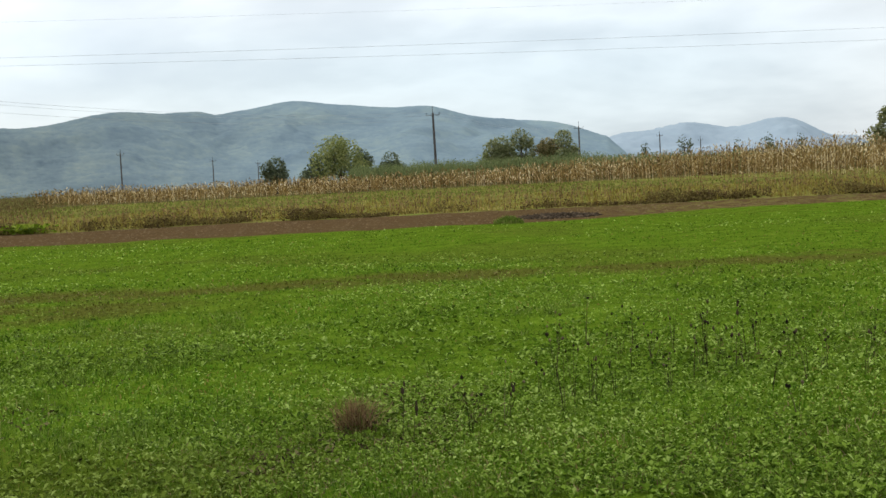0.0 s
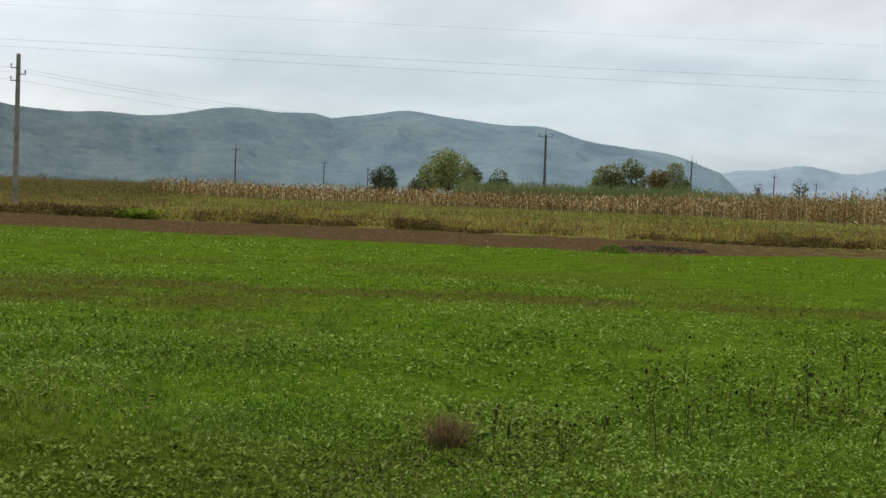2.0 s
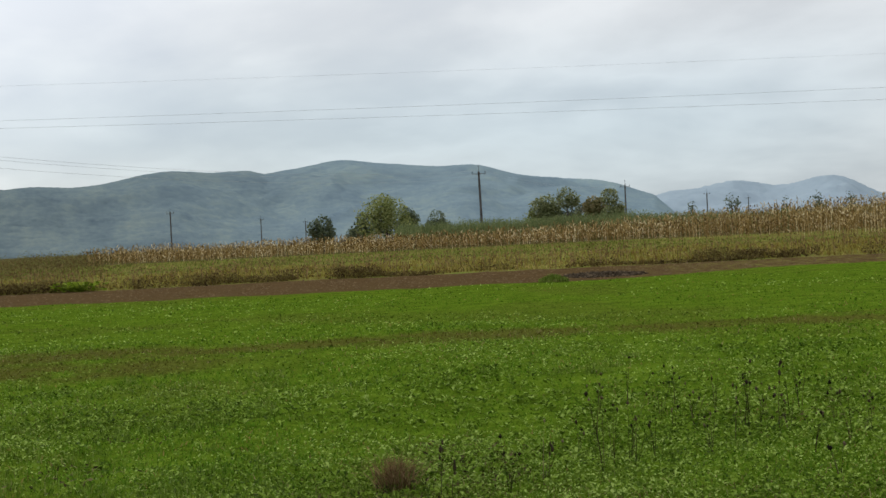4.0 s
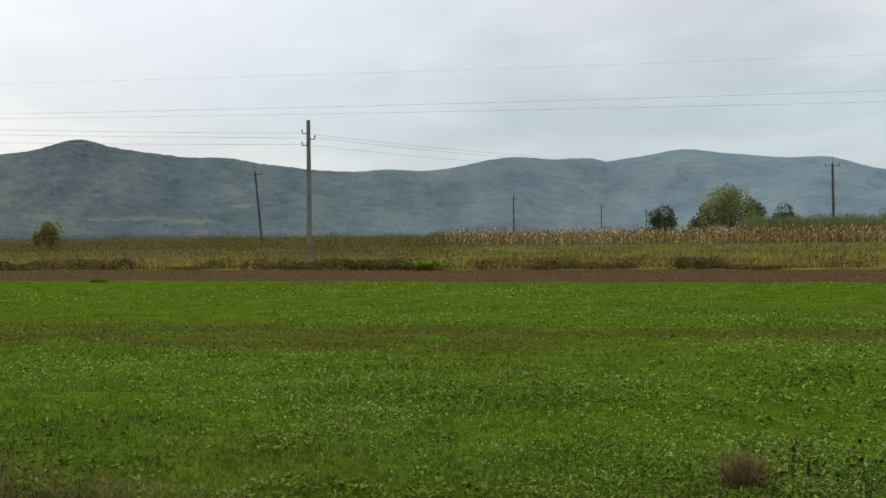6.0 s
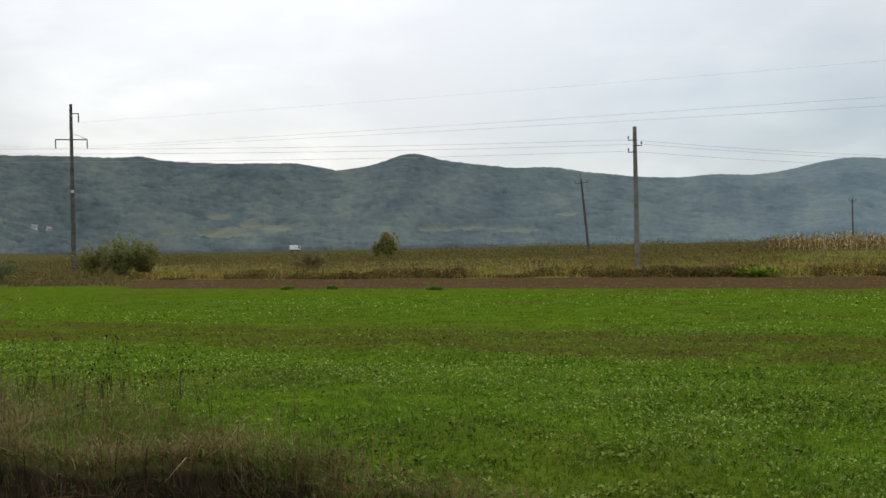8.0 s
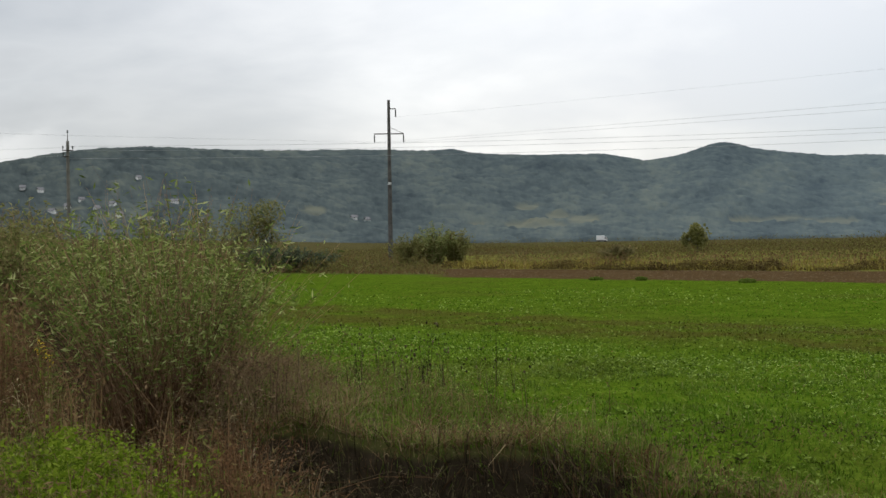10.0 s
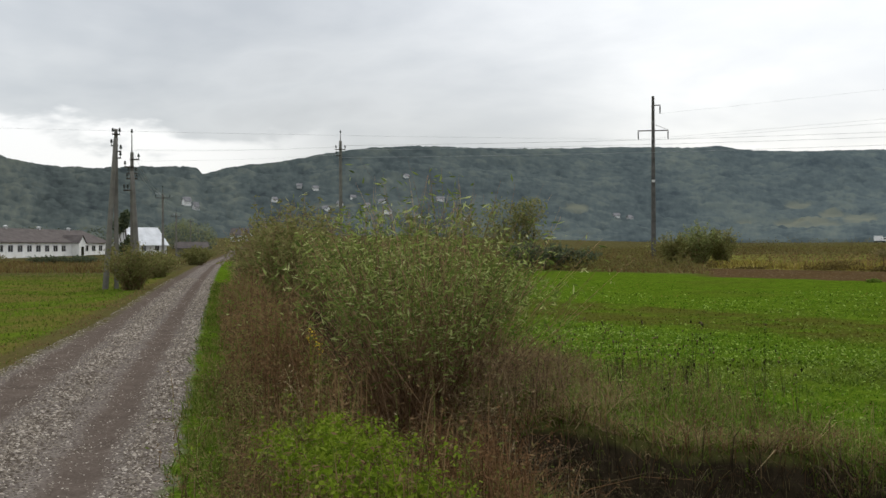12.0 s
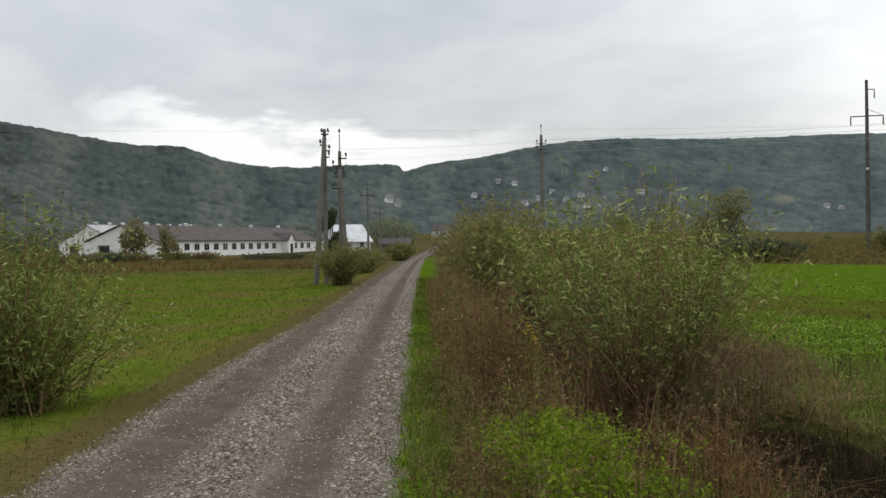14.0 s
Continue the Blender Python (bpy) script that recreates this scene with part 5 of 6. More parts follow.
# ------------------------------------------------ crops and weeds
def maize_front(x):
    """The near edge of the maize: it comes closer towards one end."""
    return 99.0 - 17.0 * smooth(x, 6, 34)


def build_maize():
    """Ripe, dry maize: a stalk, arching leaves and a pale tassel for each plant."""
    rows = np.arange(81.0, 119.0, 0.75)
    xs, ys = [], []
    for yr in rows:
        xr = np.arange(-34 - max(yr - 100, 0) * 0.2, 48, 0.34)
        xs.append(xr + rng.normal(0, 0.07, len(xr)))
        ys.append(yr + rng.normal(0, 0.1, len(xr)))
    x, y = np.concatenate(xs), np.concatenate(ys)
    keep = (rng.uniform(0, 1, len(x)) < 0.62 + 0.3 * fbm(x, y, 0.12, 2, 13)) & (y > maize_front(x))
    x, y = x[keep], y[keep]
    n = len(x)
    p = on_ground(x, y, 0.0)
    h = rng.uniform(0.95, 1.75, n) * (0.88 + 0.95 * smooth(x, -4, 42) + 0.2 * fbm(x, y, 0.25, 3, 21))
    pairs = [blades(p, h, np.full(n, 0.032), 0.10)]
    for k in range(6):
        q = p.copy()
        q[:, 2] += h * (0.22 + 0.14 * k + rng.uniform(-0.06, 0.06, n))
        pairs.append(blades(q, rng.uniform(0.12, 0.32, n), rng.uniform(0.05, 0.11, n), 1.5))
    v, f = merged(pairs)
    stuff("maize_crop", mesh_data("maize_crop", v, f, CORN), "dry tan maize standing in ragged rows", "maize")


build_maize()


def fan(n, az0, az1, y0, y1, jitter=2.0, seed=1):
    """Places in a strip between two lines parallel to x, seen within a fan."""
    y = rng.uniform(y0, y1, n)
    a0, a1 = np.tan(np.radians(az0)), np.tan(np.radians(az1))
    x = -y * rng.uniform(a0, a1, n)
    return x, y + jitter * fbm(x, y, 0.25, 3, seed)


PALE_GRASS = leafy("pale_grass", [(0.0, (0.075, 0.085, 0.016)), (0.5, (0.135, 0.165, 0.028)), (0.85, (0.200, 0.210, 0.045)), (1.0, (0.260, 0.200, 0.080))], patch=0.3, patch_scale=0.1)
SCRUB_OLIVE = leafy("olive_scrub", [(0.0, (0.075, 0.056, 0.022)), (0.4, (0.125, 0.105, 0.034)), (0.8, (0.150, 0.150, 0.042)), (1.0, (0.210, 0.180, 0.075))], patch=0.3, patch_scale=0.05)
EDGE_WEED = leafy("edge_weeds", [(0.0, (0.046, 0.030, 0.014)), (0.5, (0.115, 0.082, 0.028)), (1.0, (0.190, 0.160, 0.048))], patch=0.35)


def build_rank_weeds():
    x, y = fan(30000, -24, 52, 63.0, 82.0, 1.2, 5)
    k = x * -1 - y * 1.139 < 0
    x, y = x[k], y[k]
    n = len(x)
    edge = np.exp(-((y - 64.0) / 1.5) ** 2)
    h = (rng.uniform(0.08, 0.38, n) + 0.35 * edge * rng.uniform(0, 1, n)) * (0.4 + 1.1 * smooth(fbm(x, y, 0.3, 3, 9), -0.4, 0.5))
    v, f = blades(on_ground(x, y), h, rng.uniform(0.03, 0.10, n), 0.9)
    stuff("rank_weeds", mesh_data("rank_weeds", v, f, STUBBLE), "yellow-green rank weeds and bean stalks beyond the ploughed strip", "weeds")
    x, y = fan(1900, -24, 46, 63.5, 80.0, 1.5, 6)
    n = len(x)
    v, f = blades(on_ground(x, y), rng.uniform(0.45, 1.0, n), rng.uniform(0.03, 0.05, n), 0.25)
    q = on_ground(np.repeat(x, 4), np.repeat(y, 4))
    q[:, 2] += rng.uniform(0.3, 1.0, len(q))
    q[:, :2] += rng.normal(0, 0.08, (len(q), 2))
    lv, lf = leaves(q, rng.uniform(0.10, 0.22, len(q)), rng.uniform(0.05, 0.10, len(q)))
    v, f = merged([(v, f), (lv, lf)])
    # low dark plants along the edge of the soil
    x, y = fan(8200, -24, 49, 62.4, 65.0, 0.7, 5)
    k = patchy(x, y, 0.33, -0.35, 0.35, 44) & (-x - y * 1.139 < 0)
    x, y = x[k], y[k]
    r9 = np.repeat(np.arange(len(x)), 9)
    q = on_ground(x[r9], y[r9])
    q[:, 2] += rng.uniform(0.03, 0.40, len(r9)) * (0.4 + 1.3 * smooth(fbm(x, y, 0.5, 3, 45), -0.4, 0.5))[r9]
    q[:, :2] += rng.normal(0, 0.12, (len(r9), 2))
    ev, ef = leaves(q, rng.uniform(0.08, 0.2, len(q)), rng.uniform(0.05, 0.11, len(q)))
    stuff("edge_weeds", mesh_data("edge_weeds", ev, ef, EDGE_WEED), "dark brown low weeds along the edge of the ploughed soil", "weeds")
    stuff("dead_stalks", mesh_data("dead_stalks", v, f, RUSSET), "dark dead sunflower and bean stalks in the weeds", "weeds")
    x, y = fan(14000, -24, 26, 82.0, 99.0, 1.0, 7)
    k = y < maize_front(x)
    x, y = x[k], y[k]
    n = len(x)
    v, f = blades(on_ground(x, y), rng.uniform(0.08, 0.25, n), rng.uniform(0.04, 0.09, n), 0.5)
    stuff("far_grass", mesh_data("far_grass", v, f, PALE_GRASS), "strip of fresh grass before the maize", "grass")
    x, y = fan(20000, -22, 4.2, 119.5, 135.0, 1.5, 8)
    n = len(x)
    h = rng.uniform(1.7, 3.1, n) * (1.0 - 0.2 * smooth(x, 5, 40) + 0.25 * fbm(x, y, 0.12, 3, 3))
    v, f = blades(on_ground(x, y), h, rng.uniform(0.05, 0.11, n), 0.25)
    r2 = np.repeat(np.arange(n), 2)
    q = on_ground(x[r2], y[r2])
    q[:, 2] += h[r2] * rng.uniform(0.45, 0.98, len(r2))
    q[:, :2] += rng.normal(0, 0.08, (len(r2), 2))
    v, f = merged([(v, f), leaves(q, rng.uniform(0.15, 0.35, len(r2)), rng.uniform(0.06, 0.12, len(r2)), -0.6)])
    stuff("osier_bed", mesh_data("osier_bed", v, f, OSIER), "dense green osier shoots behind the maize", "osiers")
    az, d = rng.uniform(14, 62, 52000), 74 + 151 * rng.uniform(0, 1, 52000) ** 1.3
    x, y = polar(az, d)
    k = (y > 82 + 1.5 * fbm(x, y, 0.2, 2, 3)) | ((-x - 1.139 * y > 1.5 * fbm(x, y, 0.3, 2, 9)) & (y > 49 + 2.5 * fbm(x, y, 0.15, 2, 8)))
    k &= ~((az < 18) & (y < 121))
    x, y = x[k], y[k]
    n = len(x)
    v, f = blades(on_ground(x, y), rng.uniform(0.2, 0.8, n) * (0.5 + 0.9 * smooth(fbm(x, y, 0.06, 3, 15), -0.4, 0.5)) * (0.45 + 0.6 * np.maximum(smooth(y, 84, 112), smooth(az[k], 48, 50))), rng.uniform(0.04, 0.11, n), 0.9)
    stuff("reed_bed", mesh_data("reed_bed", v, f, REED), "brown and olive reeds and tall weeds across the far field", "reeds")
    # low soft scrub among the reeds
    m = 2300
    az, d = rng.uniform(15, 63, m), 84 + 130 * rng.uniform(0, 1, m) ** 1.2
    x, y = polar(az, d)
    k = ((y > 86) | (az > 49)) & ~((az < 18) & (y < 121)) & (fbm(x, y, 0.05, 2, 15) > -0.35)
    x, y = x[k], y[k]
    wide, tall = rng.uniform(0.7, 2.6, len(x)), rng.uniform(0.35, 1.25, len(x)) * (0.5 + smooth(fbm(x, y, 0.045, 2, 18), -0.4, 0.4))
    r = np.repeat(np.arange(len(x)), 50)
    q = on_ground(x[r], y[r], 0.0)
    a, b = rng.uniform(0, 2 * np.pi, len(r)), np.sqrt(rng.uniform(0, 1, len(r)))
    q[:, 0] += wide[r] * b * np.cos(a) * 1.3
    q[:, 1] += wide[r] * b * np.sin(a)
    q[:, 2] += tall[r] * np.sqrt(1.02 - b ** 2) * rng.uniform(0.25, 1.05, len(r))
    v, f = leaves(q, rng.uniform(0.10, 0.30, len(r)), rng.uniform(0.05, 0.13, len(r)), -0.5)
    stuff("low_scrub", mesh_data("low_scrub", v, f, SCRUB_OLIVE), "olive-brown low scrub among the reeds", "scrub")
    az, d = rng.uniform(71.5, 92, 16000), rng.uniform(92, 160, 16000)
    x, y = polar(az, d)
    s, nn = sn(x, y)
    k = nn < -5
    x, y = x[k], y[k]
    v, f = blades(on_ground(x, y), rng.uniform(0.15, 0.6, len(x)), rng.uniform(0.05, 0.12, len(x)), 0.5)
    stuff("reed_bed", mesh_data("reed_bed", v, f, REED), "reddish brown weeds before the barn", "reeds")


build_rank_weeds()


def build_far_hedges():
    """Rows of small trees and scrub at the foot of the hills, too far to tell apart."""
    pts = []
    for az0, az1, d0, d1, count, h in ((72.5, 95, 300, 420, 260, 6.5),):
        az = rng.uniform(az0, az1, count)
        d = rng.uniform(d0, d1, count)
        x, y = polar(az, d)
        k = fbm(x, y, 0.02, 2, 61) > -0.15
        x, y = x[k], y[k]
        z = ground_z(x, y)
        hh = h * rng.uniform(0.4, 1.1, len(x))
        r = np.repeat(np.arange(len(x)), 70)
        dirs = rng.normal(size=(len(r), 3))
        dirs /= np.linalg.norm(dirs, axis=1, keepdims=True)
        p = np.stack([x[r], y[r], z[r] + hh[r] * 0.48], 1) + dirs * (hh[r] * rng.uniform(0.3, 0.55, len(r)))[:, None] * np.array([1.0, 1.0, 0.9])
        pts.append(p)
    p = np.concatenate(pts)
    ln = rng.uniform(0.45, 1.0, len(p))
    v, f = leaves(p, ln, ln * 0.7)
    stuff("far_hedgerow", mesh_data("far_hedgerow", v, f, HAZE_LEAF), "grey-green hedges and small trees at the foot of the hills", "hedge")


# leaf tints greyed with painted haze, to sit near the hill tones
HAZE_LEAF = leafy("hazed_far_leaves", [(0.0, (0.085, 0.105, 0.085)), (0.5, (0.125, 0.145, 0.105)), (1.0, (0.170, 0.175, 0.115))], patch=0.3, patch_scale=0.02)
build_far_hedges()


def stones(n, x, y, z, size, flat=0.6, lying=False):
    """Small eight-sided, uneven stones."""
    d = np.array([[1, 0, 0], [0, 1, 0], [-1, 0, 0], [0, -1, 0], [0, 0, 1], [0, 0, -1]], float)
    v = d[None] * (size[:, None] * rng.uniform(0.55, 1.2, (n, 6)))[..., None] * np.array([1, 1, flat])
    turn = rng.uniform(0, 2 * np.pi, n)
    c, s = np.cos(turn)[:, None], np.sin(turn)[:, None]
    vx, vy = v[..., 0] * c - v[..., 1] * s, v[..., 0] * s + v[..., 1] * c
    v = np.stack([vx + x[:, None], vy + y[:, None], v[..., 2] + z[:, None]], -1)
    f = np.array([[0, 1, 4], [1, 2, 4], [2, 3, 4], [3, 0, 4], [1, 0, 5], [2, 1, 5], [3, 2, 5], [0, 3, 5]])
    if lying:
        f = f[:4]
    return v.reshape(-1, 3), [(np.arange(n)[:, None, None] * 6 + f).reshape(-1, 3)]


def build_gravel():
    n = 170000
    s = 6.5 * (70 / 6.5) ** rng.uniform(0, 1, n)
    t = rng.uniform(-3.25, -0.4, n)
    x, y = from_sn(s, t)
    rut = np.exp(-((t + 2.5) / 0.40) ** 2) + np.exp(-((t + 1.12) / 0.28) ** 2)
    rich = np.exp(-((t + 1.78) / 0.32) ** 2) + np.exp(-((t + 0.65) / 0.22) ** 2) + 0.4 * np.exp(-((t + 2.98) / 0.22) ** 2)
    keep = rng.uniform(0, 1, n) < np.clip(0.22 + 0.62 * rich - 0.12 * rut, 0.10, 1) * (0.5 + 0.5 * smooth(fbm(x, y, 0.8, 3, 6), -0.5, 0.4))
    keep &= t > -3.2 + 0.34 * smooth(s, 13, 32)
    x, y, s, rich = x[keep], y[keep], s[keep], rich[keep]
    size = rng.uniform(0.006, 0.020, len(x)) * (0.7 + 1.0 * rich * rng.uniform(0, 1, len(x)) ** 1.5) * (s / 8) ** 0.3
    v, f = stones(len(x), x, y, ground_z(x, y) + size * 0.1, size, lying=True)
    stuff("gravel", mesh_data("gravel", v, f, STONE), "grey crushed stone lying loose on the track", "gravel")
    # the same stone under and behind the camera
    s, t = rng.uniform(-7, 6.6, 22000), rng.uniform(-3.25, -0.4, 22000)
    rich = np.exp(-((t + 1.78) / 0.32) ** 2) + np.exp(-((t + 0.65) / 0.22) ** 2) + 0.4 * np.exp(-((t + 2.98) / 0.22) ** 2)
    keep = rng.uniform(0, 1, len(s)) < np.clip(0.08 + 0.8 * rich, 0, 1)
    x, y = from_sn(s[keep], t[keep])
    size = rng.uniform(0.007, 0.022, len(x))
    v, f = stones(len(x), x, y, ground_z(x, y) + size * 0.1, size, lying=True)
    stuff("gravel", mesh_data("gravel", v, f, STONE), "grey crushed stone lying loose on the track", "gravel")
    x, y = fan(7000, -24, 50, 46.5, 63.0, 0.6, 3)
    k = (-x - y * 1.139 < 0) & (y > 46.5 + 6.5 * smooth(x, 3, 15))
    x, y = x[k], y[k]
    size = rng.uniform(0.03, 0.085, len(x))
    v, f = stones(len(x), x, y, ground_z(x, y) + size * 0.1, size, lying=True)
    stuff("clods", mesh_data("clods", v, f, CLOD), "brown soil clods on the ploughed strip", "soil")


build_gravel()


def strip_sn(n, s0, s1, n0, n1):
    s = s0 * (s1 / s0) ** rng.uniform(0, 1, n)
    return s, rng.uniform(n0, n1, n)


def build_verges():
    s, t = strip_sn(30000, 5.5, 60, -0.45, 1.5)
    x, y = from_sn(s, t)
    k = rng.uniform(0, 1, len(s)) < smooth(t + 0.12 * fbm(x, y, 2.0, 3, 3), -0.5, -0.2)
    x, y, s = x[k], y[k], s[k]
    v, f = blades(on_ground(x, y), rng.uniform(0.03, 0.14, len(x)) * (0.4 + 0.9 * smooth(fbm(x, y, 1.6, 3, 41), -0.4, 0.4)), rng.uniform(0.006, 0.014, len(x)) * (s / 8) ** 0.6, 1.0)
    stuff("verge_grass", mesh_data("verge_grass", v, f, MEADOW), "green grass on the verge of the track", "grass")
    s, t = strip_sn(60000, 7, 90, -26, -3.2)
    x, y = from_sn(s, t)
    thin = rng.uniform(0, 1, len(s)) < smooth(-t + 0.5 * fbm(x, y, 1.2, 3, 5), 3.2, 3.9)
    x, y, s = x[thin], y[thin], s[thin]
    v, f = blades(on_ground(x, y), rng.uniform(0.03, 0.10, len(x)), rng.uniform(0.006, 0.011, len(x)) * (s / 8) ** 0.75, 1.0)
    stuff("meadow_grass", mesh_data("meadow_grass", v, f, MEADOW), "grazed green meadow grass with dry patches", "grass")
    # bright fresh weeds at the lip of the ditch
    weed_mass("fresh_weeds", rng.normal(8.9, 1.05, 560), rng.normal(0.85, 0.30, 560), 0.14, 0.42, NETTLE, 26, 0.036, "bright green leafy weeds at the lip of the ditch", 0.5)
    # rusty docks and mugwort between verge and ditch
    s, t = strip_sn(5200, 7.0, 45, 0.0, 2.4)
    x, y = from_sn(s, t)
    far = (np.hypot((s - 8.8) * 0.75, (t - 0.85) * 1.5) > 0.75 + 0.25 * rng.uniform(0, 1, len(s))) & (t > 0.0 + 0.45 * fbm(x, y, 0.7, 3, 33)) & ((t < 1.15) | (rng.uniform(0, 1, len(s)) < 0.16)) & (pit(x, y, s, t) < 0.1)
    x, y, s, t = x[far], y[far], s[far], t[far]
    h = rng.uniform(0.35, 0.95, len(x)) * (0.6 + 0.7 * smooth(fbm(x, y, 0.5, 3, 12), -0.4, 0.5)) * (0.4 + 0.7 * smooth(t, -0.2, 1.1)) * (0.8 + 0.55 * smooth(s, 9, 14))
    v, f = blades(on_ground(x, y), h, rng.uniform(0.006, 0.010, len(x)) * (s / 9) ** 0.8, 0.22)
    r6 = np.repeat(np.arange(len(x)), 7)
    q = on_ground(x[r6], y[r6])
    q[:, 2] += h[r6] * rng.uniform(0.2, 1.0, len(r6))
    q[:, :2] += rng.normal(0, 0.06, (len(r6), 2))
    ln = rng.uniform(0.03, 0.08, len(q)) * (s[r6] / 9) ** 0.6
    lv, lf = leaves(q, ln, ln * 0.24)
    v, f = merged([(v, f), (lv, lf)])
    stuff("russet_weeds", mesh_data("russet_weeds", v, f, RUSSET), "rusty brown dock and mugwort stems along the ditch", "weeds")
    # tangled dry grass over the bank, combed down towards the hole
    n = 30000
    s, t = rng.uniform(8.4, 17.5, n), rng.uniform(2.5, 5.3, n)
    x, y = from_sn(s, t)
    tuft = (rng.uniform(0, 1, n) < smooth(fbm(x, y, 0.9, 3, 19), -0.25, 0.3) * smooth(t, 2.5, 3.3) * (1 - smooth(t, 4.4, 5.3))) & (pit(x, y, s, t) < 0.12)
    x, y, s = x[tuft], y[tuft], s[tuft]
    h = rng.uniform(0.08, 0.36, len(x)) * (0.4 + 0.9 * smooth(fbm(x, y, 0.6, 3, 29), -0.4, 0.4))
    v, f = blades(on_ground(x, y), h, rng.uniform(0.005, 0.013, len(x)) * (s / 9) ** 0.6, 2.4)
    stuff("dry_grass", mesh_data("dry_grass", v, f, WORN_GRASS), "long tan dry grass tangled over the ditch bank", "grass")
    # green tufts and leafy weeds among it, and hanging over the lip of the hole
    n = 7000
    s, t = rng.uniform(8.4, 17.0, n), rng.uniform(2.9, 5.6, n)
    x, y = from_sn(s, t)
    k = (rng.uniform(0, 1, n) < smooth(-fbm(x, y, 0.9, 3, 19), -0.2, 0.3)) & (pit(x, y, s, t) < 0.12)
    x, y, s = x[k], y[k], s[k]
    v, f = blades(on_ground(x, y), rng.uniform(0.06, 0.26, len(x)), rng.uniform(0.006, 0.012, len(x)) * (s / 9) ** 0.6, 1.3)
    stuff("bank_grass", mesh_data("bank_grass", v, f, TUFT), "dull green grass tufts on the ditch bank", "grass")
    for mat_, count_, label_ in ((LEAFY_GREEN, 1300, "green weeds hanging over the lip of the hole"), (RUST_CLUMP, 2600, "dry stems hanging over the lip of the hole")):
        s, t = rng.uniform(7.0, 12.4, count_), rng.uniform(2.3, 5.6, count_)
        x, y = from_sn(s, t)
        k = (pit(x, y, s - 0.30, t) > 0.02) & (pit(x, y, s, t) < 0.55) & (s < 11.8)
        weed_mass("lip_weeds", s[k], t[k], 0.08, 0.30, mat_, 11, 0.028, label_, 0.4 if mat_ is LEAFY_GREEN else 0.16)
    # crumbled dark soil on the floor of the hole
    s, t = rng.uniform(6.0, 12.0, 5000), rng.uniform(2.2, 5.3, 5000)
    x, y = from_sn(s, t)
    k = pit(x, y, s, t) > 0.92
    x, y = x[k], y[k]
    size = rng.uniform(0.01, 0.035, len(x))
    v, f = stones(len(x), x, y, ground_z(x, y) + size * 0.2, size, 0.8)
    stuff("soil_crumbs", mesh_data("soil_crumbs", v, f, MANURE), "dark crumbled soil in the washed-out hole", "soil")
    # matted grass that hangs over its lip
    for mat_, count_, label_ in ((RUSSET, 26000, "brown dry grass hanging over the lip of the hole"), (TUFT, 16000, "dull green grass hanging over the lip of the hole")):
        s, t = rng.uniform(5.5, 12.6, count_), rng.uniform(1.8, 5.8, count_)
        x, y = from_sn(s, t)
        q = pit(x, y, s, t)
        k = (q > 0.003) & (q < 0.45) | ((pit(x, y, s - 0.15, t) > 0.02) | (pit(x, y, s, t - 0.15) > 0.02)) & (q < 0.45)
        x, y = x[k], y[k]
        v, f = blades(on_ground(x, y), rng.uniform(0.06, 0.22, len(x)), rng.uniform(0.005, 0.011, len(x)), 1.6)
        stuff("lip_grass", mesh_data("lip_grass", v, f, mat_), label_, "grass")
    # dead undergrowth that fills it
    s, t = rng.uniform(5.8, 12.0, 4200), rng.uniform(2.1, 5.3, 4200)
    x, y = from_sn(s, t)
    k = pit(x, y, s, t) > 0.25
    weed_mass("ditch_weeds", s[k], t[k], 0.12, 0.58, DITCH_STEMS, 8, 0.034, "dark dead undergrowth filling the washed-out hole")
    # trodden, half-dry turf along the other edge of the track
    s, t = strip_sn(9000, 7, 60, -4.0, -2.95)
    x, y = from_sn(s, t)
    k = patchy(x, y, 1.1, -0.5, 0.5, 91)
    x, y, s = x[k], y[k], s[k]
    v, f = blades(on_ground(x, y), rng.uniform(0.015, 0.05, len(x)), rng.uniform(0.006, 0.012, len(x)) * (s / 8) ** 0.7, 1.2)
    stuff("trodden_grass", mesh_data("trodden_grass", v, f, RUSSET), "short dry trodden grass beside the track", "grass")
    weed_mass("verge_weeds", rng.uniform(6.6, 16.0, 1300), rng.normal(0.3, 0.28, 1300), 0.10, 0.36, SCRUB, 14, 0.032, "mixed green and brown low weeds on the verge of the track")
    weed_mass("verge_weeds", rng.uniform(6.4, 9.5, 260), rng.normal(1.75, 0.25, 260), 0.12, 0.38, RUST_CLUMP, 12, 0.030, "brown stems and leafy weeds at the lip of the ditch")
    weed_mass("scrub", rng.normal(13.0, 1.2, 700), rng.normal(2.9, 0.45, 700), 0.25, 0.85, BRAMBLE, 10, 0.045, "tangled brown and olive weeds and brambles round the willow")
    weed_mass("scrub", rng.uniform(8.5, 13.0, 330), rng.normal(2.2, 0.25, 330), 0.25, 0.75, RUST_CLUMP, 14, 0.04, "brown and green weeds on the near bank of the ditch")
    weed_mass("scrub", rng.uniform(8.5, 16.0, 420), rng.normal(5.1, 0.5, 420), 0.10, 0.35, SCRUB, 9, 0.035, "low weeds along the far lip of the ditch")
    # short dry turf along the edge of the field
    s, t = strip_sn(9000, 5.5, 22, 4.2, 5.7)
    x, y = from_sn(s, t)
    k = (pit(x, y, s, t) < 0.05) & (rng.uniform(0, 1, len(x)) < 0.6)
    x, y, s = x[k], y[k], s[k]
    v, f = blades(on_ground(x, y), rng.uniform(0.05, 0.20, len(x)), rng.uniform(0.005, 0.010, len(x)) * (s / 9) ** 0.6, 1.0)
    stuff("edge_grass", mesh_data("edge_grass", v, f, RUSSET), "short brownish grass along the field edge", "grass")
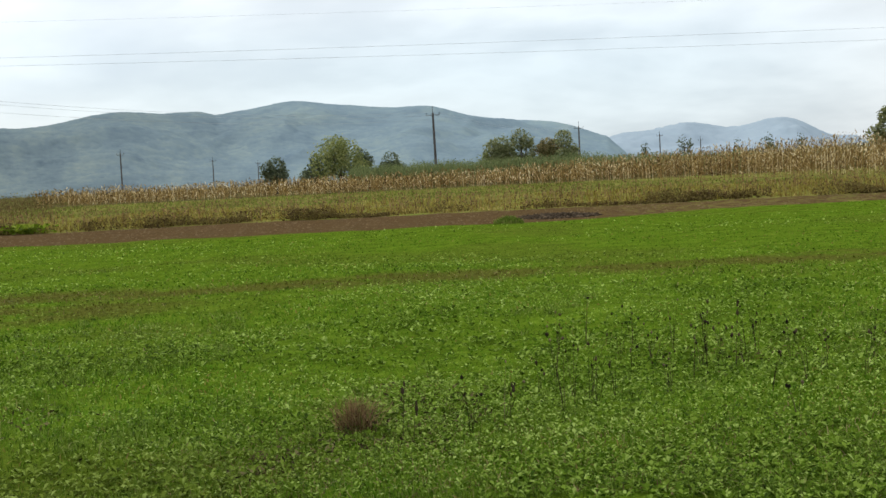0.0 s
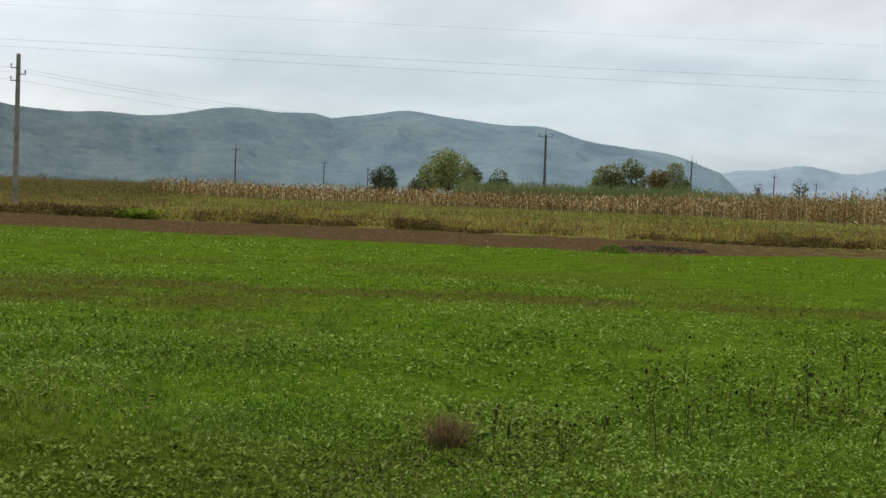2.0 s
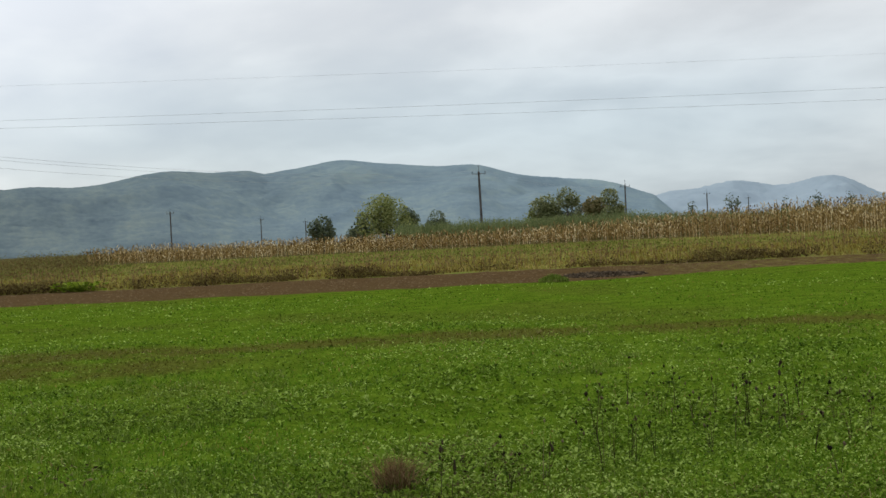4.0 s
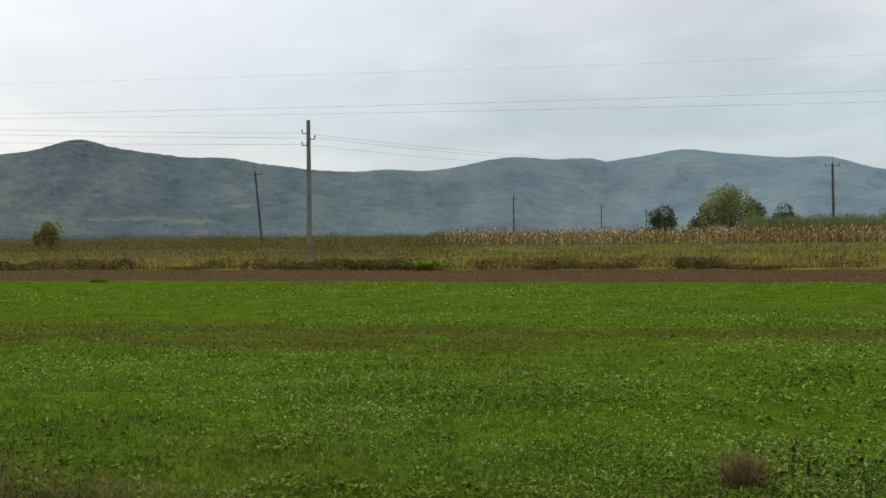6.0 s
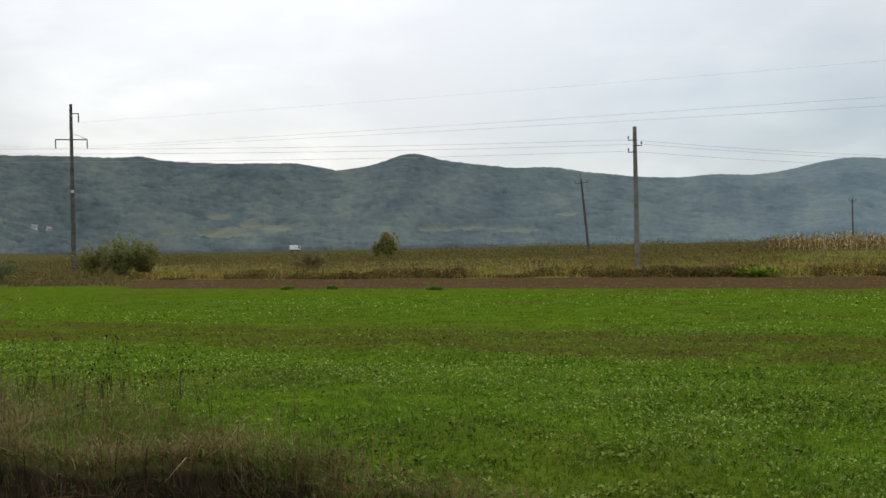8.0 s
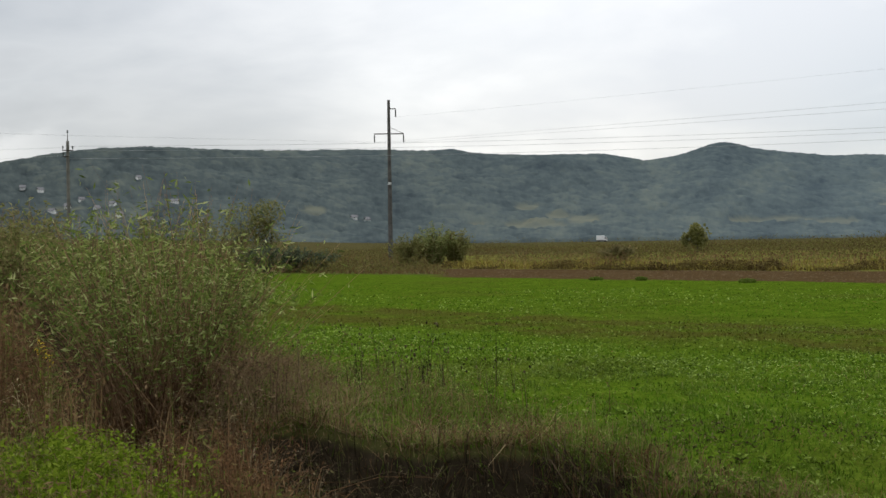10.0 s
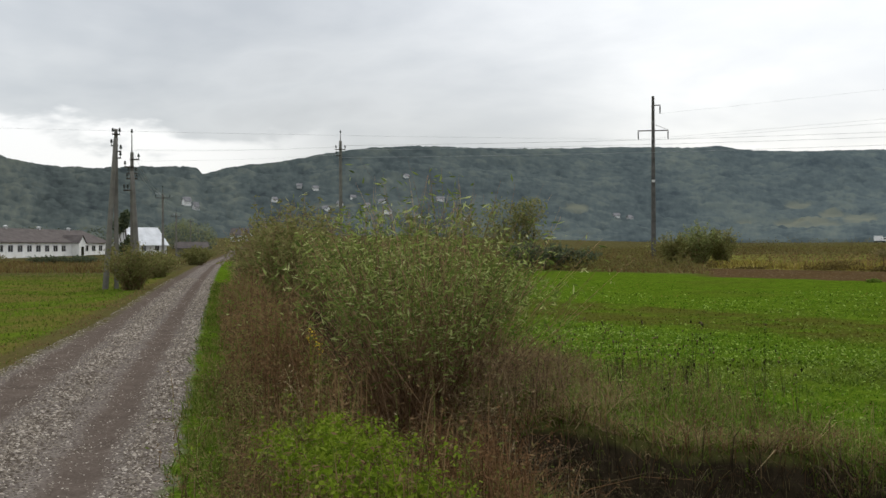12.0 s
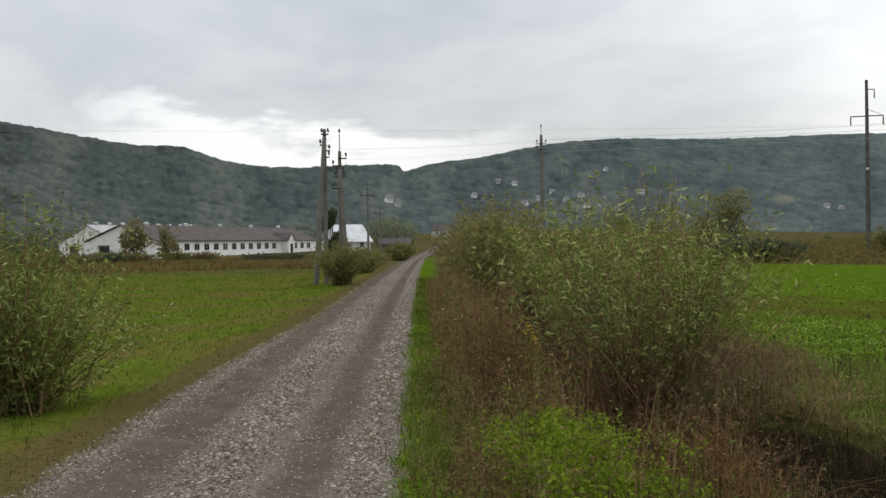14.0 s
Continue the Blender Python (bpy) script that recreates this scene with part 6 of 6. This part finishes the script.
    # clumps of their own kind: green, rusty, tan, on either bank
    for mat, seed_n, h0, h1, leaf_, label_ in ((LEAFY_GREEN, 26, 0.15, 0.50, 0.040, "clumps of dull green leafy weeds along the ditch"), (RUST_CLUMP, 34, 0.25, 0.8, 0.04, "clumps of rusty dead dock along the ditch"), (TAN_CLUMP, 13, 0.2, 0.6, 0.04, "clumps of pale dry weeds along the ditch")):
        cs, cn = 9.6 + 8.6 * rng.uniform(0, 1, seed_n) ** 1.4, rng.uniform(0.35, 3.1, seed_n)
        ok = ~((cs < 11.6) & (cn > 2.3)) & ~((cs < 10.6) & (cn < 1.5))
        cs, cn = cs[ok], cn[ok]
        k = np.repeat(np.arange(len(cs)), 26)
        size = rng.uniform(0.10, 0.26, len(cs))[k]
        weed_mass("weed_clumps", cs[k] + rng.normal(0, 1, len(k)) * size, cn[k] + rng.normal(0, 1, len(k)) * size * 0.8, h0, h1, mat, 13, leaf_, label_, 0.45 if mat is LEAFY_GREEN else 0.2)
    # dark dead stems in the ditch
    s, t = strip_sn(22000, 6.0, 11.8, 2.2, 5.2)
    x, y = from_sn(s, t)
    k = pit(x, y, s, t) > 0.15
    x, y, s = x[k], y[k], s[k]
    v, f = blades(on_ground(x, y), rng.uniform(0.08, 0.42, len(x)) * (0.4 + smooth(fbm(x, y, 1.3, 3, 47), -0.4, 0.4)), rng.uniform(0.006, 0.014, len(x)) * (s / 9) ** 0.6, 1.1)
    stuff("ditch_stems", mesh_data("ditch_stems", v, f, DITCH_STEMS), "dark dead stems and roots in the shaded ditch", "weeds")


def weed_mass(name, s, t, h0, h1, mat, per, leaf, label, slim=0.22):
    """Bending stems with many small leaves."""
    x, y = from_sn(s, t)
    n = len(x)
    k = np.linspace(0, 1, 5)
    turn, high = rng.uniform(0, 2 * np.pi, n), rng.uniform(h0, h1, n) * (0.65 + 0.6 * smooth(fbm(x, y, 0.8, 3, 23), -0.4, 0.4))
    reach = high * np.abs(rng.normal(0, 0.7, n))
    p = on_ground(x, y)
    paths = p[:, None] + np.stack([(np.cos(turn) * reach)[:, None] * k ** 1.4, (np.sin(turn) * reach)[:, None] * k ** 1.4, high[:, None] * np.sin(1.9 * k)], -1)
    stem = tubes(paths, rng.uniform(0.002, 0.0045, n)[:, None] * (1.25 - k), 3)
    r = np.repeat(np.arange(n), per)
    at = rng.uniform(0.15, 1.0, len(r)) * 3.999
    i0 = at.astype(int)
    fr = (at - i0)[:, None]
    q = paths[r, i0] * (1 - fr) + paths[r, i0 + 1] * fr + rng.normal(0, leaf * 0.9, (len(r), 3))
    ln = leaf * rng.uniform(0.5, 1.4, len(r))
    v, f = merged([stem, leaves(q, ln, ln * slim * rng.uniform(0.7, 1.5, len(r)))])
    stuff(name, mesh_data(name, v, f, mat), label, "weeds")


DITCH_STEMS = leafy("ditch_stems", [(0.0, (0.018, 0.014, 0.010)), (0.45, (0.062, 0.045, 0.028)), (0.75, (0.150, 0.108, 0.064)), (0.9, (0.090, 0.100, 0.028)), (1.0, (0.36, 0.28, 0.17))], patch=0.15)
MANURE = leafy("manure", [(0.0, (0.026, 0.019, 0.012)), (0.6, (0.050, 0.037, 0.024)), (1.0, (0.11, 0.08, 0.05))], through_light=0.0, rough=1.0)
LEAFY_GREEN = leafy("dull_green_leaves", [(0.0, (0.045, 0.072, 0.012)), (0.5, (0.115, 0.160, 0.026)), (1.0, (0.250, 0.290, 0.080))], patch=0.15)
RUST_CLUMP = leafy("rusty_docks", [(0.0, (0.055, 0.030, 0.016)), (0.5, (0.150, 0.080, 0.038)), (1.0, (0.260, 0.150, 0.070))], patch=0.15)
TAN_CLUMP = leafy("pale_dry_weeds", [(0.0, (0.150, 0.105, 0.050)), (0.5, (0.320, 0.245, 0.125)), (1.0, (0.520, 0.430, 0.250))], patch=0.15)
BRAMBLE = leafy("bramble_leaves", [(0.0, (0.075, 0.050, 0.030)), (0.4, (0.190, 0.125, 0.068)), (0.8, (0.270, 0.185, 0.105)), (1.0, (0.140, 0.150, 0.045))], patch=0.2, patch_scale=0.9)
SCRUB = leafy("scrub_leaves", [(0.0, (0.085, 0.055, 0.028)), (0.35, (0.200, 0.130, 0.060)), (0.5, (0.320, 0.240, 0.115)), (0.65, (0.120, 0.145, 0.034)), (0.9, (0.190, 0.240, 0.045)), (1.0, (0.34, 0.36, 0.12))], patch=0.3, patch_scale=0.9)
MEADOW = leafy("meadow_blades", [(0.0, (0.050, 0.078, 0.012)), (0.35, (0.090, 0.140, 0.016)), (0.62, (0.135, 0.165, 0.030)), (0.8, (0.165, 0.170, 0.040)), (1.0, (0.22, 0.185, 0.065))], patch=0.35, patch_scale=0.3)
build_verges()


def seed_stalks(x, y, height, heads):
    """Branching dead stems with dark seed heads, for many places at once."""
    k = np.linspace(0, 1, 5)
    r = np.repeat(np.arange(len(x)), heads)
    m = len(r)
    tips = np.stack([rng.normal(0, 0.15, m) * height[r], rng.normal(0, 0.15, m) * height[r], height[r] * rng.uniform(0.6, 1.0, m)], 1)
    root = tips * np.array([0.1, 0.1, 0.0]) + np.array([0, 0, -0.03])
    at = on_ground(x, y, 0.0)[r]
    paths = (at + root)[:, None] + (tips - root)[:, None] * np.stack([k ** 1.6, k ** 1.6, k], 1)[None]
    stem = tubes(paths, 0.0028 * (1.2 - k)[None].repeat(m, 0), 3)
    p = at + tips
    return merged([stem, stones(m, p[:, 0], p[:, 1], p[:, 2], rng.uniform(0.008, 0.019, m), 1.5)])


def lone_stalk(x, y, height):
    z = float(ground_z(x, y))
    ob = thing("dock_stalk", (x, y, z), "single dead dock stalk with dark seed heads", "weed", "lone dock stalks")
    k = np.linspace(0, 1, 6)
    path = np.stack([0.03 * k * k, 0.02 * np.sin(3 * k), -0.03 + (height + 0.03) * k], 1)
    v, f = tubes(path[None], (0.003 * (1.2 - k))[None], 5)
    part("stem", mesh_data("stem", v, f, DARK_STALKS), ob)
    for h, r in ((1.0, 0.010), (0.88, 0.015), (0.74, 0.009)):
        me = ring_mesh("seed_head", [(0, 0, -1.8 * r, 0.2 * r), (0, 0, -0.8 * r, r), (0, 0, 0.6 * r, 0.85 * r), (0, 0, 2 * r, 0.2 * r)], DARK_STALKS, 6)
        part("seed_head", me, ob, at=(0.03 * h * h + rng.normal(0, 0.012), 0.02 * math.sin(3 * h), height * h))


def build_details():
    xs, ys = [], []
    for cx, cy, sx, sy, count in ((2.4, 11.2, 0.7, 0.8, 24), (1.2, 9.4, 0.35, 0.5, 9), (3.9, 10.4, 0.5, 0.7, 14), (0.5, 8.9, 0.3, 0.4, 3)):
        xs.append(cx + rng.normal(0, sx, count))
        ys.append(cy + rng.normal(0, sy, count))
    x, y = np.concatenate(xs), np.concatenate(ys)
    v, f = seed_stalks(x, y, rng.uniform(0.25, 0.65, len(x)), 3)
    stuff("seed_stalks", mesh_data("seed_stalks", v, f, DARK_STALKS), "thin dead dock stalks with dark seed heads in the grass", "weeds")
    x, y = from_sn(rng.normal(14.4, 1.6, 40), rng.normal(5.4, 0.6, 40))
    v, f = seed_stalks(x, y, rng.uniform(0.30, 0.85, 40), 4)
    stuff("seed_stalks", mesh_data("seed_stalks", v, f, DARK_STALKS), "dead teasel stalks with dark heads at the field edge", "weeds")
    for x, y, h in ((-0.17, 8.35, 0.42), (-0.09, 8.2, 0.30), (0.62, 8.9, 0.28), (2.75, 10.6, 0.6)):
        lone_stalk(x, y, h)
    # a tussock of dead grass
    x0, y0 = -0.53, 8.85
    n = 620
    x, y = x0 + rng.normal(0, 0.058, n), y0 + rng.normal(0, 0.058, n)
    v, f = blades(on_ground(x, y), rng.uniform(0.10, 0.34, n), np.full(n, 0.006), 0.9)
    tagged(new("dry_tussock", mesh_data("dry_tussock", v, f, RUSSET)), "brown tussock of dead grass", "grass tuft", kind="")
    # grassy mounds by the strip
    for mx, my, r, h in ((2.75, 46.0, 0.42, 0.2), (-39.7, 45.0, 0.28, 0.06), (-37.0, 45.2, 0.22, 0.05), (-30.6, 44.7, 0.3, 0.07)):
        n = 700
        a, q = rng.uniform(0, 2 * np.pi, n), np.sqrt(rng.uniform(0, 1, n)) * r
        x, y = mx + q * np.cos(a) * 1.4, my + q * np.sin(a)
        p = on_ground(x, y)
        p[:, 2] += h * (1 - (q / r) ** 2)
        bv, bf = blades(p, rng.uniform(0.06, 0.2, n), np.full(n, 0.022), 0.8)
        tagged(new("grass_tuft", mesh_data("grass_tuft", bv, bf, TUFT)), "rough raised tuft of grass at the edge of the ploughed strip", "grass tuft", "grass tufts by the strip")
    # broad-leaved plant at the far edge of the strip
    bx, by = -21.7, 62.6
    n = 260
    x, y = bx + rng.normal(0, 0.65, n), by + rng.normal(0, 0.5, n)
    p = on_ground(x, y, 0.0)
    p[:, 2] += rng.uniform(0.05, 0.5, n)
    v, f = leaves(p, rng.uniform(0.2, 0.42, n), rng.uniform(0.14, 0.28, n), 0.1, flat=True)
    stuff("burdock_leaves", mesh_data("burdock_leaves", v, f, NETTLE), "pale green broad burdock leaves at the edge of the soil", "plant")
    # dark heap of manure on the strip
    n = 600
    a, q = rng.uniform(0, 2 * np.pi, n), np.sqrt(rng.uniform(0, 1, n))
    x, y = 5.3 + 1.8 * q * np.cos(a), 51.6 + 2.0 * q * np.sin(a)
    v, f = stones(n, x, y, ground_z(x, y) + 0.12 * (1 - q ** 2), rng.uniform(0.06, 0.15, n), 0.7)
    stuff("manure_heap", mesh_data("manure_heap", v, f, MANURE), "low dark heap of spread manure on the ploughed soil", "heap")
    # a few yellow flowers
    fx, fy = from_sn(12.6, 0.95)
    x, y = fx + rng.normal(0, 0.05, 14), fy + rng.normal(0, 0.05, 14)
    p = on_ground(x, y, 0.0)
    top = p.copy()
    top[:, 2] += rng.uniform(0.72, 0.92, 14)
    ob = thing("yellow_flower", (0, 0, 0), "small yellow flowers on thin stems in the weeds", "flower")
    v, f = blades(p, top[:, 2] - p[:, 2], np.full(14, 0.006), 0.02)
    tagged(part("stems", mesh_data("stems", v, f, NETTLE), ob), kind="stuff")
    q = np.repeat(top, 5, 0) + rng.normal(0, 0.015, (70, 3))
    v, f = leaves(q, np.full(70, 0.024), np.full(70, 0.014), 0.0, flat=True)
    tagged(part("petals", mesh_data("petals", v, f, FLOWER), ob, "bright yellow petals"), kind="stuff")


build_details()
